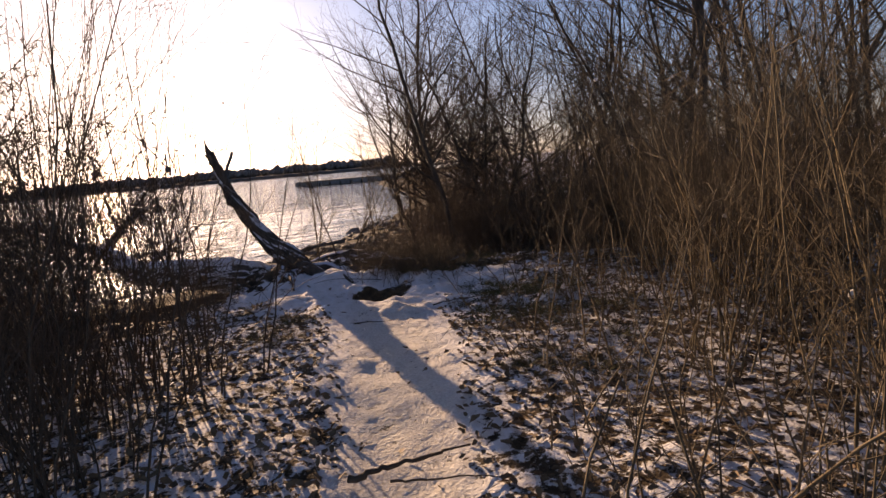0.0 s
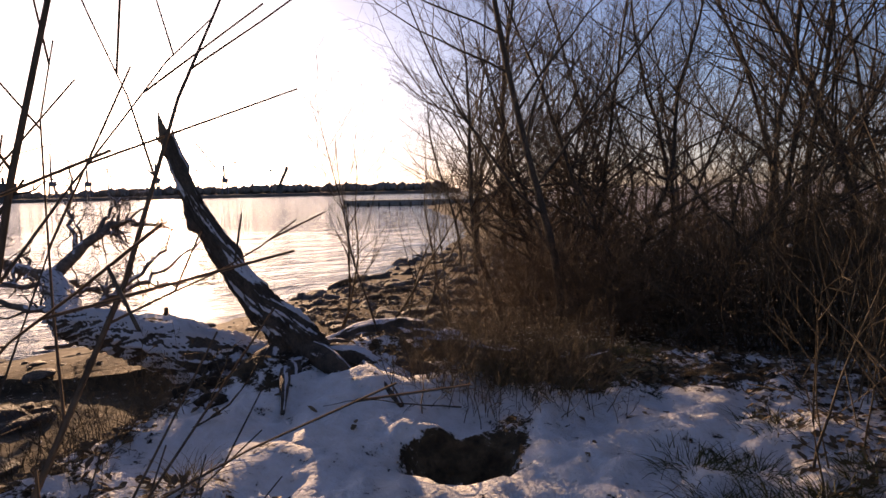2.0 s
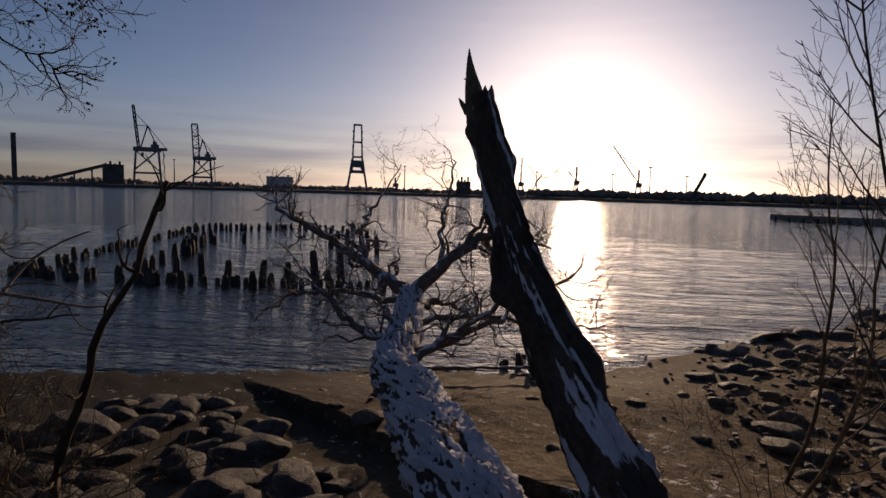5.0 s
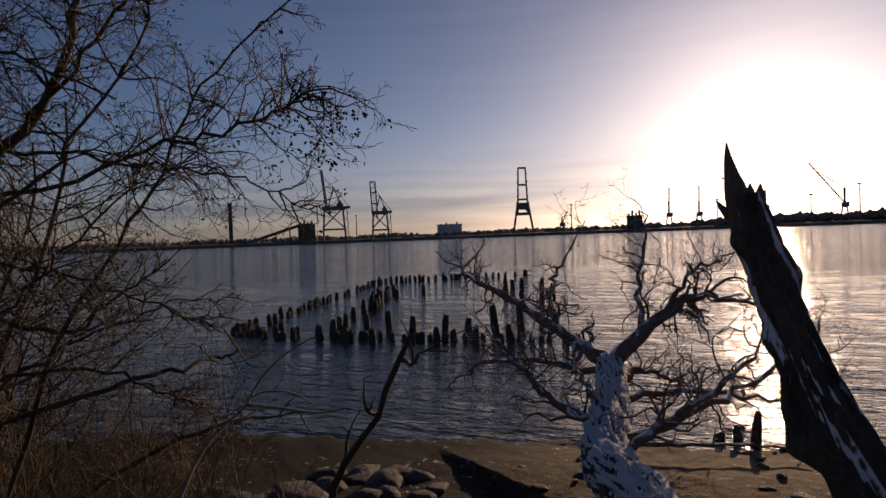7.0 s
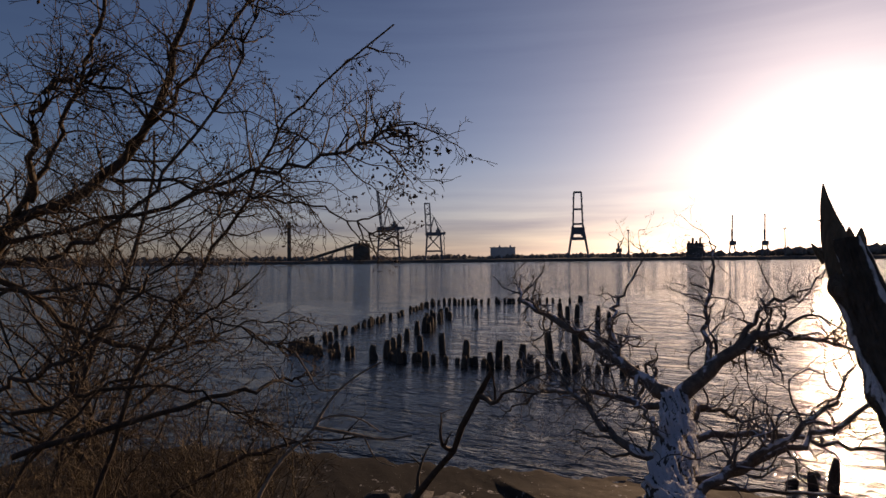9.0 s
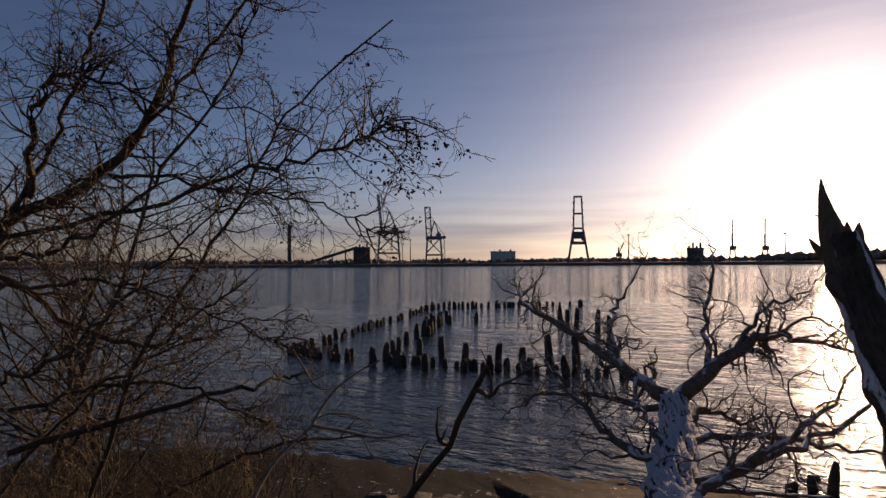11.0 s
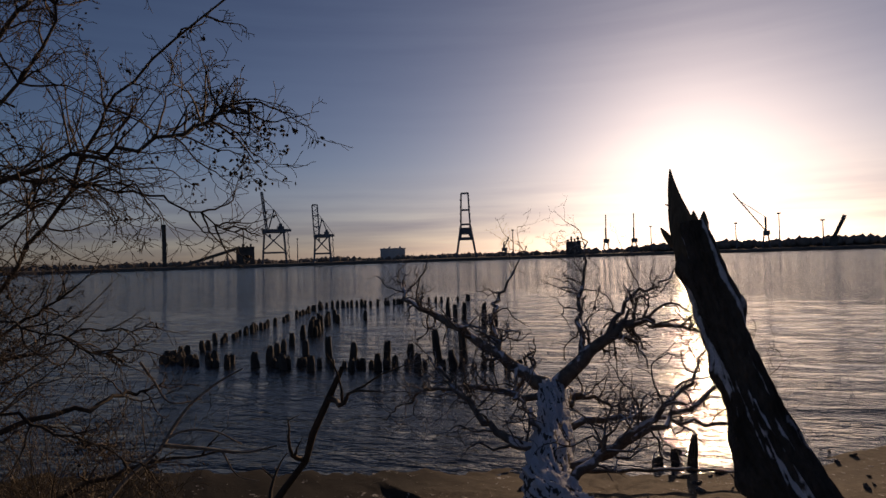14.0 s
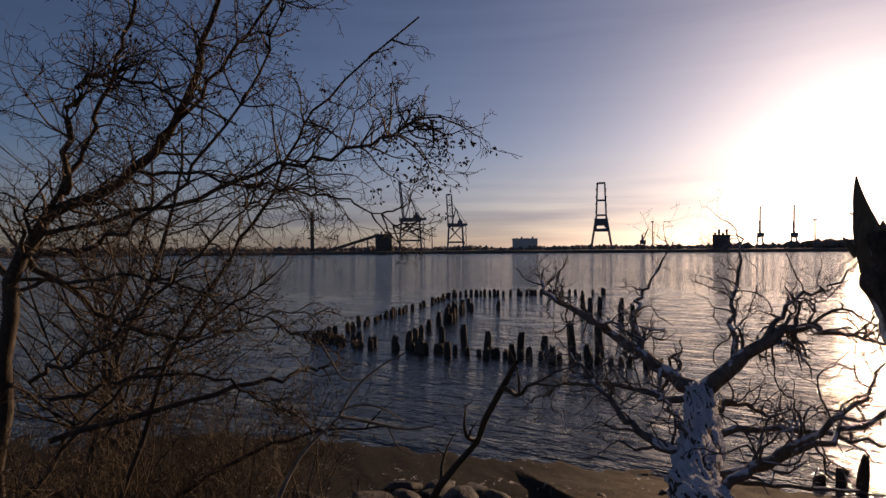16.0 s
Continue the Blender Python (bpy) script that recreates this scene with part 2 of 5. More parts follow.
def tubes(lines, sides=4):
    """Tapered tubes along polylines of (points, radii)."""
    verts, faces = [], []
    ring = [(math.cos(2 * math.pi * k / sides), math.sin(2 * math.pi * k / sides)) for k in range(sides)]
    for pts, rad in lines:
        base = len(verts)
        last = len(pts) - 1
        for i, (q, r) in enumerate(zip(pts, rad)):
            t = pts[min(i + 1, last)] - pts[max(i - 1, 0)]
            a = t.cross(Vector((0.31, 0.17, 0.93)) if abs(t.z) < 0.9 * t.length else Vector((1, 0.2, 0)))
            a.normalize()
            b = t.cross(a)
            b.normalize()
            for c, s in ring:
                verts.append(q + a * (c * r) + b * (s * r))
        for i in range(last):
            for k in range(sides):
                k2 = (k + 1) % sides
                o = base + i * sides
                faces.append((o + k, o + k2, o + sides + k2, o + sides + k))
    return verts, faces


def grow(R, out, q, d, length, r, level, plan, wig=0.18, lift=0.0):
    """One branch and its children. plan[level] = (steps, children, length share, angle, radius share)."""
    steps, kids, share, ang, rshare = plan[level]
    pts, rad = [q.copy()], [r]
    d = d.normalized()
    for i in range(steps):
        d = (d + Vector((R.gauss(0, wig), R.gauss(0, wig), R.gauss(0, wig) + lift))).normalized()
        q = q + d * (length / steps)
        pts.append(q.copy())
        rad.append(max(r * (1 - 0.8 * (i + 1) / steps), 0.0012))
    out.setdefault(level, []).append((pts, rad))
    if level + 1 < len(plan):
        for k in range(kids):
            f = 0.22 + 0.76 * (k + R.random()) / kids
            x = f * steps
            i = min(int(x), steps - 1)
            start = pts[i].lerp(pts[i + 1], x - i)
            t = (pts[i + 1] - pts[i]).normalized()
            side = t.cross(Vector((R.gauss(0, 1), R.gauss(0, 1), R.gauss(0, 1)))).normalized()
            a = radians(ang * R.uniform(0.7, 1.3))
            nd = t * math.cos(a) + side * math.sin(a)
            grow(R, out, start, nd, length * share * R.uniform(0.6, 1.25) * (1.15 - 0.6 * f), max(rad[i] * rshare, 0.0015), level + 1, plan, wig, lift)


def spline(points, n):
    """Catmull-Rom through a few control points."""
    P = [Vector(q) for q in points]
    P = [P[0] * 2 - P[1]] + P + [P[-1] * 2 - P[-2]]
    res = []
    for k in range(n + 1):
        u = k / n * (len(P) - 3)
        i = min(int(u), len(P) - 4)
        u -= i
        a, b, c, d = P[i:i + 4]
        res.append(0.5 * (2 * b + (c - a) * u + (2 * a - 5 * b + 4 * c - d) * u * u + (3 * b - a - 3 * c + d) * u ** 3))
    return res


def ramp_list(vals, n):
    return [float(np.interp(k / n * (len(vals) - 1), range(len(vals)), vals)) for k in range(n + 1)]


# ---- the lie of the land ----
EDGE = [(-4, -60), (-3.2, -4), (-2.6, 0), (-1.9, 3), (-1.05, 5), (-0.95, 6.3), (-1.2, 7.5), (-0.2, 8.2), (1.0, 8.5), (2.6, 9.6), (4, 12), (4.5, 17), (4, 24), (3, 34), (0, 50), (-5, 90), (-5, 140)]
SHORE = [(-40, -60), (-14, -8), (-11.8, 1.5), (-10.2, 5.5), (-8.6, 7.6), (-7.3, 9.6), (-6.1, 11.2), (-4.9, 13.2), (-4.3, 16), (-3.7, 20), (-3.0, 25), (-3.2, 34), (-6, 50), (-14, 75), (-20, 98), (-20, 140)]


def at_y(line, y):
    return float(np.interp(y, [b for a, b in line], [a for a, b in line]))


def near_dist(line, x, y):
    """Signed distance to a polyline, positive on its right hand side (inland)."""
    best = 1e9
    for (ax, ay), (bx, by) in zip(line, line[1:]):
        vx, vy = bx - ax, by - ay
        u = max(0.0, min(1.0, ((x - ax) * vx + (y - ay) * vy) / (vx * vx + vy * vy)))
        best = min(best, math.hypot(x - ax - u * vx, y - ay - u * vy))
    return best if x > at_y(line, y) else -best


def smooth(a, b, v):
    v = max(0.0, min(1.0, (v - a) / (b - a)))
    return v * v * (3 - 2 * v)


PATH_LINE = [(2.9, -60), (2.9, -4), (2.5, -1.2), (2.14, 0.5), (2.0, 1.27), (1.8, 2.5), (1.6, 3.5), (1.25, 4.8), (0.9, 6), (0.6, 6.8)]


def path_half(y):
    return 0.4 + 0.24 * smooth(1.8, 4.2, y)


def height(x, y):
    e, s = near_dist(EDGE, x, y), near_dist(SHORE, x, y)
    if s < 0:
        z = WATER - 0.02 + max(-3.0, 0.16 * s)
    elif e > 0:
        z = 0.05 * noise.noise((x * 0.7, y * 0.7, 0)) * min(1, e)
        z += 0.35 * smooth(6, 20, x - 3)
        if y > 7.5:
            z -= 0.35 * smooth(7.5, 9.5, y)
    else:
        f = -e / (s - e + 1e-6)
        top = -0.35 * smooth(7.5, 9.5, y)
        steep = 0.22 if y < 8.5 else 0.6
        foot = -0.72
        z = top + (foot - top) * smooth(0, steep, f) + (WATER - foot) * smooth(steep, 1.0, f) * 1.0
    if -1.2 < x < 3.2 and 4.8 < y < 8.0:
        z += 0.09 * noise.noise((x * 2.3, y * 2.3, 8)) + 0.08 * abs(noise.noise((x * 4.5, y * 4.5, 9))) + 0.025 * noise.noise((x * 8, y * 8, 3))
    if e > 0 and y < 7.2 and abs(x - at_y(PATH_LINE, y)) < 0.9:
        z += 0.014 * noise.noise((x * 7, y * 7, 12)) + 0.012 * noise.noise((x * 15, y * 15, 13))
    # trodden path lies a little lower, the pit under the roots
    z -= 0.05 * math.exp(-((x - at_y(PATH_LINE, y)) / 0.5) ** 2) * (y < 7)
    z -= 0.34 * math.exp(-((x - 0.95) / 0.3) ** 4 - ((y - 5.78) / 0.17) ** 4)
    z += 0.12 * math.exp(-((x - 0.2) / 0.7) ** 2 - ((y - 6.6) / 0.5) ** 2)
    z += 0.14 * math.exp(-((x + 0.1) / 0.45) ** 2 - ((y - 7.45) / 0.35) ** 2)
    z += 0.16 * math.exp(-((x + 0.7) / 0.35) ** 2 - ((y - 6.9) / 0.4) ** 2)
    return z + 0.018 * noise.noise((x * 3.1, y * 3.1, 2)) + (0.012 * noise.noise((x * 9, y * 9, 5)) if abs(x) < 15 and abs(y) < 30 else 0)


def axis(fine_a, fine_b, step, far_a, far_b):
    v = list(np.arange(fine_a, fine_b, step))
    s, c = step, fine_b
    while c < far_b:
        v.append(c)
        s *= 1.18
        c += s
    v.append(far_b)
    s, c = step, fine_a - step
    while c > far_a:
        v.insert(0, c)
        s *= 1.18
        c -= s
    v.insert(0, far_a)
    return [float(q) for q in v]


def build_ground():
    xs, ys = axis(-6.5, 5, 0.065, -3500, 3500), axis(-0.5, 11, 0.065, -3500, 3500)
    verts, faces, cover = [], [], []
    for y in ys:
        for x in xs:
            z = height(x, y)
            e, s = near_dist(EDGE, x, y), near_dist(SHORE, x, y)
            d = abs(x - at_y(PATH_LINE, y))
            snow = 0.56
            snow += 0.75 * math.exp(-(d / path_half(y)) ** 4) * (y < 7.3)
            snow += 0.7 * math.exp(-(((x - 0.9) / 1.9) ** 4 + ((y - 6.1) / 1.0) ** 4)) * (x > -1.2)
            snow -= 2.6 * math.exp(-((x - 0.96) / 0.36) ** 4 - ((y - 5.83) / 0.22) ** 4)
            snow -= 0.9 * math.exp(-((x + 0.85) / 0.35) ** 2 - ((y - 6.75) / 0.3) ** 2)
            snow -= 1.0 * math.exp(-((x - 1.35) / 0.85) ** 2 - ((y - 7.15) / 0.42) ** 2)
            snow -= 1.6 * math.exp(-((x - 1.2) / 0.26) ** 2 - ((y - 6.2) / 0.24) ** 2)
            snow -= 0.6 * math.exp(-((x - 2.3) / 0.3) ** 2 - ((y - 6.0) / 0.25) ** 2)
            if -1.2 < x < 1.8 and 6.0 < y < 7.8:
                snow -= 1.3 * max(0, noise.noise((x * 3.3, y * 3.3, 6)) - 0.12)
            snow -= 0.5 * max(0, noise.noise((x * 1.7, y * 1.7, 4))) * (y > 6.2)
            snow += 0.32 * math.exp(-((x - 2.8) / 1.0) ** 2 - ((y - 5.9) / 0.9) ** 2)
            sandy = 0.0
            if e < 0:
                snow = 0.42 - 0.35 * smooth(0.3, 1.4, -e) if y < 8.5 else 0.4 - 0.3 * smooth(0.5, 3, -e)
                sandy = smooth(1.0, 2.2, -e) if y < 8.5 else smooth(3, 0.5, s)
                if s < 2.5 or (y < 9.5 and e < -1.5):
                    snow -= 0.5
            verts.append((x, y, z))
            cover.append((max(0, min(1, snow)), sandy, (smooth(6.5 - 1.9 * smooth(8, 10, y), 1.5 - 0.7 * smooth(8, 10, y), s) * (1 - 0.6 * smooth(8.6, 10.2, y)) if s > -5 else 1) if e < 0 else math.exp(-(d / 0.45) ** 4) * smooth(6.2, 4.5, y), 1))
    w = len(xs)
    for j in range(len(ys) - 1):
        for i in range(w - 1):
            o = j * w + i
            faces.append((o, o + 1, o + w + 1, o + w))
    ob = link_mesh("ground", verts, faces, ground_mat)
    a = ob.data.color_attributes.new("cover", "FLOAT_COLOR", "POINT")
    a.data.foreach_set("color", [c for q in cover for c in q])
    return tagged(ob, "snowy leaf-littered river bank with trodden path and sandy beach", "ground", kind="structure")


build_ground()

# water: one sheet, with real short waves near the shore
def ripple(x, y):
    fade = smooth(-55, -30, x) * smooth(48, 30, y) * smooth(-10, -4, y)
    if fade <= 0:
        return 0.0
    u, v = (x + y) * 0.707, (y - x) * 0.707
    u += 0.5 * noise.noise((x * 0.4, y * 0.4, 3))
    z = 0.014 * noise.noise((u * 0.35, v * 1.1, 0)) + 0.011 * noise.noise((u * 0.9, v * 2.3, 7))
    return fade * (z + 0.011 * math.sin(v * 1.6 + 2.2 * noise.noise((u * 0.15, v * 0.1, 1))) * smooth(-24, -9, x))


xs, ys = axis(-42, -2, 0.17, -3500, 60), axis(-4, 36, 0.17, -3500, 3500)
verts = [(x, y, WATER + ripple(x, y)) for y in ys for x in xs]
w = len(xs)
faces = [(j * w + i, j * w + i + 1, (j + 1) * w + i + 1, (j + 1) * w + i) for j in range(len(ys) - 1) for i in range(w - 1)]
tagged(link_mesh("water", verts, faces, water_mat), "dark rippled river water glittering under a low sun", "water", kind="structure")


# ---- snag: broken leaning trunk ----
plate_of, streak_of = [], []


def bark_mesh(name, vf, material, parent):
    """A trunk mesh that carries how high each bark plate stands."""
    ob = link_mesh(name, vf[0], vf[1], material, parent)
    at = ob.data.attributes.new("plate", "FLOAT", "POINT")
    at.data.foreach_set("value", plate_of)
    at = ob.data.attributes.new("streak", "FLOAT", "POINT")
    at.data.foreach_set("value", streak_of)
    return ob


def rough_trunk(pts, radii, n, sides, furrow, seed, twist=0.0, knots=()):
    """A bark-covered trunk: rings along a spline, with furrows, lumps and knots."""
    P, Rr = spline(pts, n), ramp_list(radii, n)
    verts, faces = [], []
    plate_of.clear()
    streak_of.clear()
    length = 0.0
    for i, (q, r) in enumerate(zip(P, Rr)):
        t = (P[min(i + 1, n)] - P[max(i - 1, 0)]).normalized()
        a = t.cross(Vector((0.3, 1, 0.1))).normalized()
        b = t.cross(a)
        if i:
            length += (q - P[i - 1]).length
        for k in range(sides):
            th = 2 * math.pi * k / sides
            c, s = math.cos(th), math.sin(th)
            u = th + twist * length
            lump = 0.16 * noise.noise((c * 1.3 + seed, s * 1.3, length * 2.2))
            fur = noise.noise((math.cos(u) * 6.4, math.sin(u) * 6.4 + seed, length * 2.4)) + 0.3 * noise.noise((math.cos(u) * 3, math.sin(u) * 3, length * 4 + seed))
            fine = noise.noise((math.cos(u) * 13, math.sin(u) * 13 + seed, length * 9.0))
            rr = r * (1 + lump + furrow * (abs(fur) * 1.7 - 0.35) + furrow * 0.35 * fine)
            for kl, kth, kw, kh in knots:
                dth = math.atan2(math.sin(th - kth), math.cos(th - kth))
                rr += kh * math.exp(-((length - kl) / kw) ** 2 - (dth / 0.45) ** 2)
            verts.append(q + a * (c * rr) + b * (s * rr))
            plate_of.append(min(1.0, abs(fur) * 3.2))
            w = u + 1.6 * length
            streak_of.append(noise.noise((math.cos(w) * 1.9 + seed, math.sin(w) * 1.9, length * 2.0)) + 0.5 * noise.noise((math.cos(w) * 3.0, math.sin(w) * 3.0 + seed, length * 5.0)))
    for i in range(n):
        for k in range(sides):
            k2 = (k + 1) % sides
            o = i * sides
            faces.append((o + k, o + k2, o + sides + k2, o + sides + k))
    faces.append(tuple(range(sides))[::-1])
    faces.append(tuple(n * sides + k for k in range(sides)))
    return verts, faces


snag = thing("broken_tree_snag", (-0.75, 7.2, 0), label="leaning broken dead trunk with dark bark and snow streaks", category="dead tree")


def local(ob, pts):
    return [Vector(q) - ob.location for q in pts]


v, f = rough_trunk(local(snag, [(-0.33, 7.16, -0.15), (-0.62, 7.13, 0.3), (-0.87, 7.11, 0.55), (-1.04, 7.1, 0.77), (-1.22, 7.1, 1.03), (-1.37, 7.09, 1.3), (-1.49, 7.08, 1.6), (-1.575, 7.07, 1.88), (-1.59, 7.07, 1.95)]), [0.26, 0.16, 0.12, 0.1, 0.088, 0.071, 0.058, 0.05, 0.042], 190, 84, 0.27, 3.0, 1.0,
                   [(1.72, 1.3, 0.07, 0.07), (1.83, 1.1, 0.05, 0.035), (1.36, 4.4, 0.09, 0.045), (2.34, 1.3, 0.045, 0.03), (2.2, 4.4, 0.05, 0.022), (2.02, 1.2, 0.04, 0.02), (1.0, 4.6, 0.08, 0.04), (0.9, 1.5, 0.1, 0.03)])
bark_mesh("trunk", (v, f), bark_snowy, snag)
v, f = rough_trunk(local(snag, [(-1.592, 7.065, 1.84), (-1.618, 7.06, 1.95), (-1.632, 7.055, 2.02), (-1.64, 7.05, 2.08), (-1.645, 7.05, 2.13)]), [0.052, 0.036, 0.022, 0.011, 0.002], 40, 20, 0.25, 9.0)
tagged(link_mesh("broken_tip", v, f, rotten, snag), "splintered wooden tip")
for a, b, r in (((-1.56, 7.09, 1.9), (-1.555, 7.09, 1.985), 0.02), ((-1.59, 7.09, 1.92), (-1.6, 7.1, 1.99), 0.018), ((-1.64, 7.05, 1.88), (-1.675, 7.03, 1.94), 0.014), ((-1.62, 7.05, 2.0), (-1.66, 7.04, 2.015), 0.005)):
    A, B = Vector(a), Vector(b)
    v, f = rough_trunk(local(snag, [A, A.lerp(B, 0.6), B]), [r, r * 0.7, 0.002], 10, 8, 0.3, A.y * 9)
    link_mesh("splinter", v, f, rotten, snag)
for a, b, r in (((-0.5, 7.12, 0.16), (0.12, 6.72, -0.02), 0.13), ((-0.55, 7.0, 0.1), (-0.35, 6.5, -0.03), 0.09), ((-0.3, 7.2, 0.1), (0.25, 7.1, 0.0), 0.12), ((0.05, 6.95, 0.1), (0.5, 6.35, 0.03), 0.055), ((-0.5, 6.75, 0.1), (-0.25, 6.15, 0.02), 0.05), ((0.3, 7.1, 0.08), (0.95, 6.75, 0.0), 0.06), ((-0.7, 7.1, 0.15), (-0.85, 6.55, -0.02), 0.11), ((-0.75, 7.3, 0.1), (-1.15, 7.4, -0.25), 0.11), ((-0.55, 7.3, 0.1), (-0.1, 7.7, -0.02), 0.12)):
    A, B = Vector(a), Vector(b)
    v, f = rough_trunk(local(snag, [A, A.lerp(B, 0.5) + Vector((0, 0, 0.04)), B]), [r, r * 0.75, r * 0.3], 24, 20, 0.16, A.x * 7)
    bark_mesh("root", (v, f), bark_snowy, snag)

# ---- fallen tree reaching out over the water ----
fallen = thing("fallen_tree", (-1.2, 7.0, 0), label="fallen bare tree, furrowed snowy trunk, crooked limbs over water", category="fallen tree")
trunk_line = [(-0.85, 7.1, -0.06), (-1.5, 7.18, 0.08), (-2.13, 7.46, 0.1), (-3.0, 7.93, 0.08), (-3.98, 8.46, 0.04), (-4.73, 9.16, 0.16), (-5.6, 9.92, 0.32)]
v, f = rough_trunk(local(fallen, trunk_line), [0.25, 0.24, 0.225, 0.205, 0.19, 0.165, 0.135], 420, 90, 0.26, 5.0, 0.9)
bark_mesh("trunk", (v, f), bark_trunk, fallen)
fork = Vector((-5.6, 9.92, 0.32))
BRANCHES = [
    ([fork, (-6.3, 9.85, 0.52), (-7.41, 9.64, 0.95), (-8.3, 9.45, 1.28), (-8.8, 9.64, 1.55)], 0.12, 16),
    ([(-6.4, 9.84, 0.56), (-7.0, 10.1, 0.95), (-7.5, 10.62, 1.3), (-7.75, 11.37, 2.0)], 0.08, 12),
    ([fork, (-5.34, 10.45, 0.84), (-5.16, 10.82, 1.06), (-5.0, 11.11, 1.03), (-4.69, 11.49, 0.93)], 0.11, 14),
    ([(-5.45, 10.25, 0.62), (-5.86, 10.6, 1.16), (-6.13, 11.03, 1.78), (-6.49, 11.33, 2.1)], 0.06, 12),
    ([(-5.3, 10.5, 0.9), (-5.3, 10.9, 1.35), (-5.1, 11.3, 1.5), (-5.0, 11.6, 1.85)], 0.05, 10),
    ([(-3.9, 8.5, 0.02), (-3.91, 9.2, 0.3), (-3.68, 9.7, 0.66), (-3.6, 9.9, 0.98)], 0.07, 10),
    ([(-4.3, 8.8, 0.05), (-5.2, 8.8, 0.16), (-5.95, 8.76, 0.5), (-6.43, 8.74, 0.75)], 0.08, 12),
    ([(-4.8, 9.2, 0.15), (-4.6, 10.0, 0.2), (-4.2, 10.8, 0.1), (-3.9, 11.6, 0.0)], 0.06, 12),
    ([(-5.5, 9.8, 0.25), (-6.4, 9.3, 0.3), (-7.2, 9.0, 0.1), (-7.7, 8.8, -0.3)], 0.07, 12),
    ([(-4.5, 8.95, 0.12), (-4.95, 8.98, 0.4), (-5.15, 9.0, 0.62)], 0.06, 2),
    ([(-4.1, 8.7, 0.08), (-4.0, 9.5, 0.22), (-3.95, 10.3, 0.45), (-3.9, 11.0, 0.75), (-4.1, 11.3, 0.9)], 0.06, 8),
    ([(-5.4, 9.9, 0.2), (-5.8, 10.6, 0.1), (-6.0, 11.4, -0.2), (-6.1, 12.0, -0.5)], 0.07, 12),
]
R = random.Random(21)
for pts, r, n in BRANCHES:
    r *= 0.74 if r < 0.1 else 0.9
    P = spline(local(fallen, pts), 20)
    P = [q + Vector((R.gauss(0, 0.022), R.gauss(0, 0.022), R.gauss(0, 0.022))) * (i > 1) for i, q in enumerate(P)]
    v, f = tubes([(P, [r * (1 - 0.86 * (i / 20) ** 0.7) * R.uniform(0.9, 1.1) for i in range(21)])], 10)
    limb = link_mesh("limb", v, f, dead_limb, fallen)
    for k in range(int(n * 2.1)):
        i = 3 + int(R.random() * 17)
        t = (P[min(i + 1, 20)] - P[i - 1]).normalized()
        side = t.cross(Vector((R.gauss(0, 1), R.gauss(0, 1), R.gauss(0, 1)))).normalized()
        out = {}
        grow(R, out, P[i], (t * 0.5 + side + Vector((0, 0, 0.25))), R.uniform(0.3, 0.95), r * 0.29 * (1.15 - i / 24), 0,
             [(10, 5, 0.45, 62, 0.65), (6, 2, 0.5, 58, 0.75), (4, 0, 0, 0, 0)], 0.42, 0.05)
        v, f = tubes([q for lv in out.values() for q in lv], 4)
        link_mesh("twig", v, f, dead_limb, limb)

# clods of dark earth torn up round the roots
earth = surface("torn_earth", (0.03, 0.022, 0.016), (0.10, 0.073, 0.05), 8, 0.95, 45, 1.0, 0.04, snow=0.1)
R = random.Random(61)
for x, y, z, r in ((-0.95, 6.72, 0.03, 0.16), (-0.72, 6.62, 0.02, 0.11), (-1.12, 6.5, -0.05, 0.14), (-0.52, 6.95, 0.1, 0.13), (-0.3, 7.15, 0.08, 0.11), (-1.05, 7.0, 0.05, 0.2), (-0.85, 6.3, 0.0, 0.09)):
    bm = bmesh.new()
    bmesh.ops.create_icosphere(bm, subdivisions=4, radius=1)
    for q in bm.verts:
        n = 0.5 * noise.noise(q.co * 1.3 + Vector((x * 9, y * 9, 0))) + 0.25 * noise.noise(q.co * 4 + Vector((y * 5, x * 5, 0)))
        q.co *= r * (1 + n)
        q.co.z *= 0.8
    for fc in bm.faces:
        fc.smooth = True
    ob = part("earth_clod", bm, earth)
    ob.location = (x, y, z)
    tagged(ob, "clod of dark torn earth beside the roots", "earth clod", "earth clods round the roots")

# log with snow on its back, lying from the snag along the bank
log = thing("fallen_log", (-0.3, 7.8, 0), label="dark fallen log with a thick crust of snow", category="log")
v, f = rough_trunk(local(log, [(-0.5, 7.45, 0.0), (-0.25, 7.85, 0.05), (0.08, 8.04, 0.06), (0.5, 7.84, 0.04), (0.85, 7.68, 0.0), (1.25, 7.55, -0.02), (1.6, 7.62, -0.03), (1.95, 7.55, 0.08)]), [0.15, 0.17, 0.165, 0.15, 0.13, 0.1, 0.08, 0.05], 130, 48, 0.17, 11.0)
bark_mesh("trunk", (v, f), bark_snowy, log)


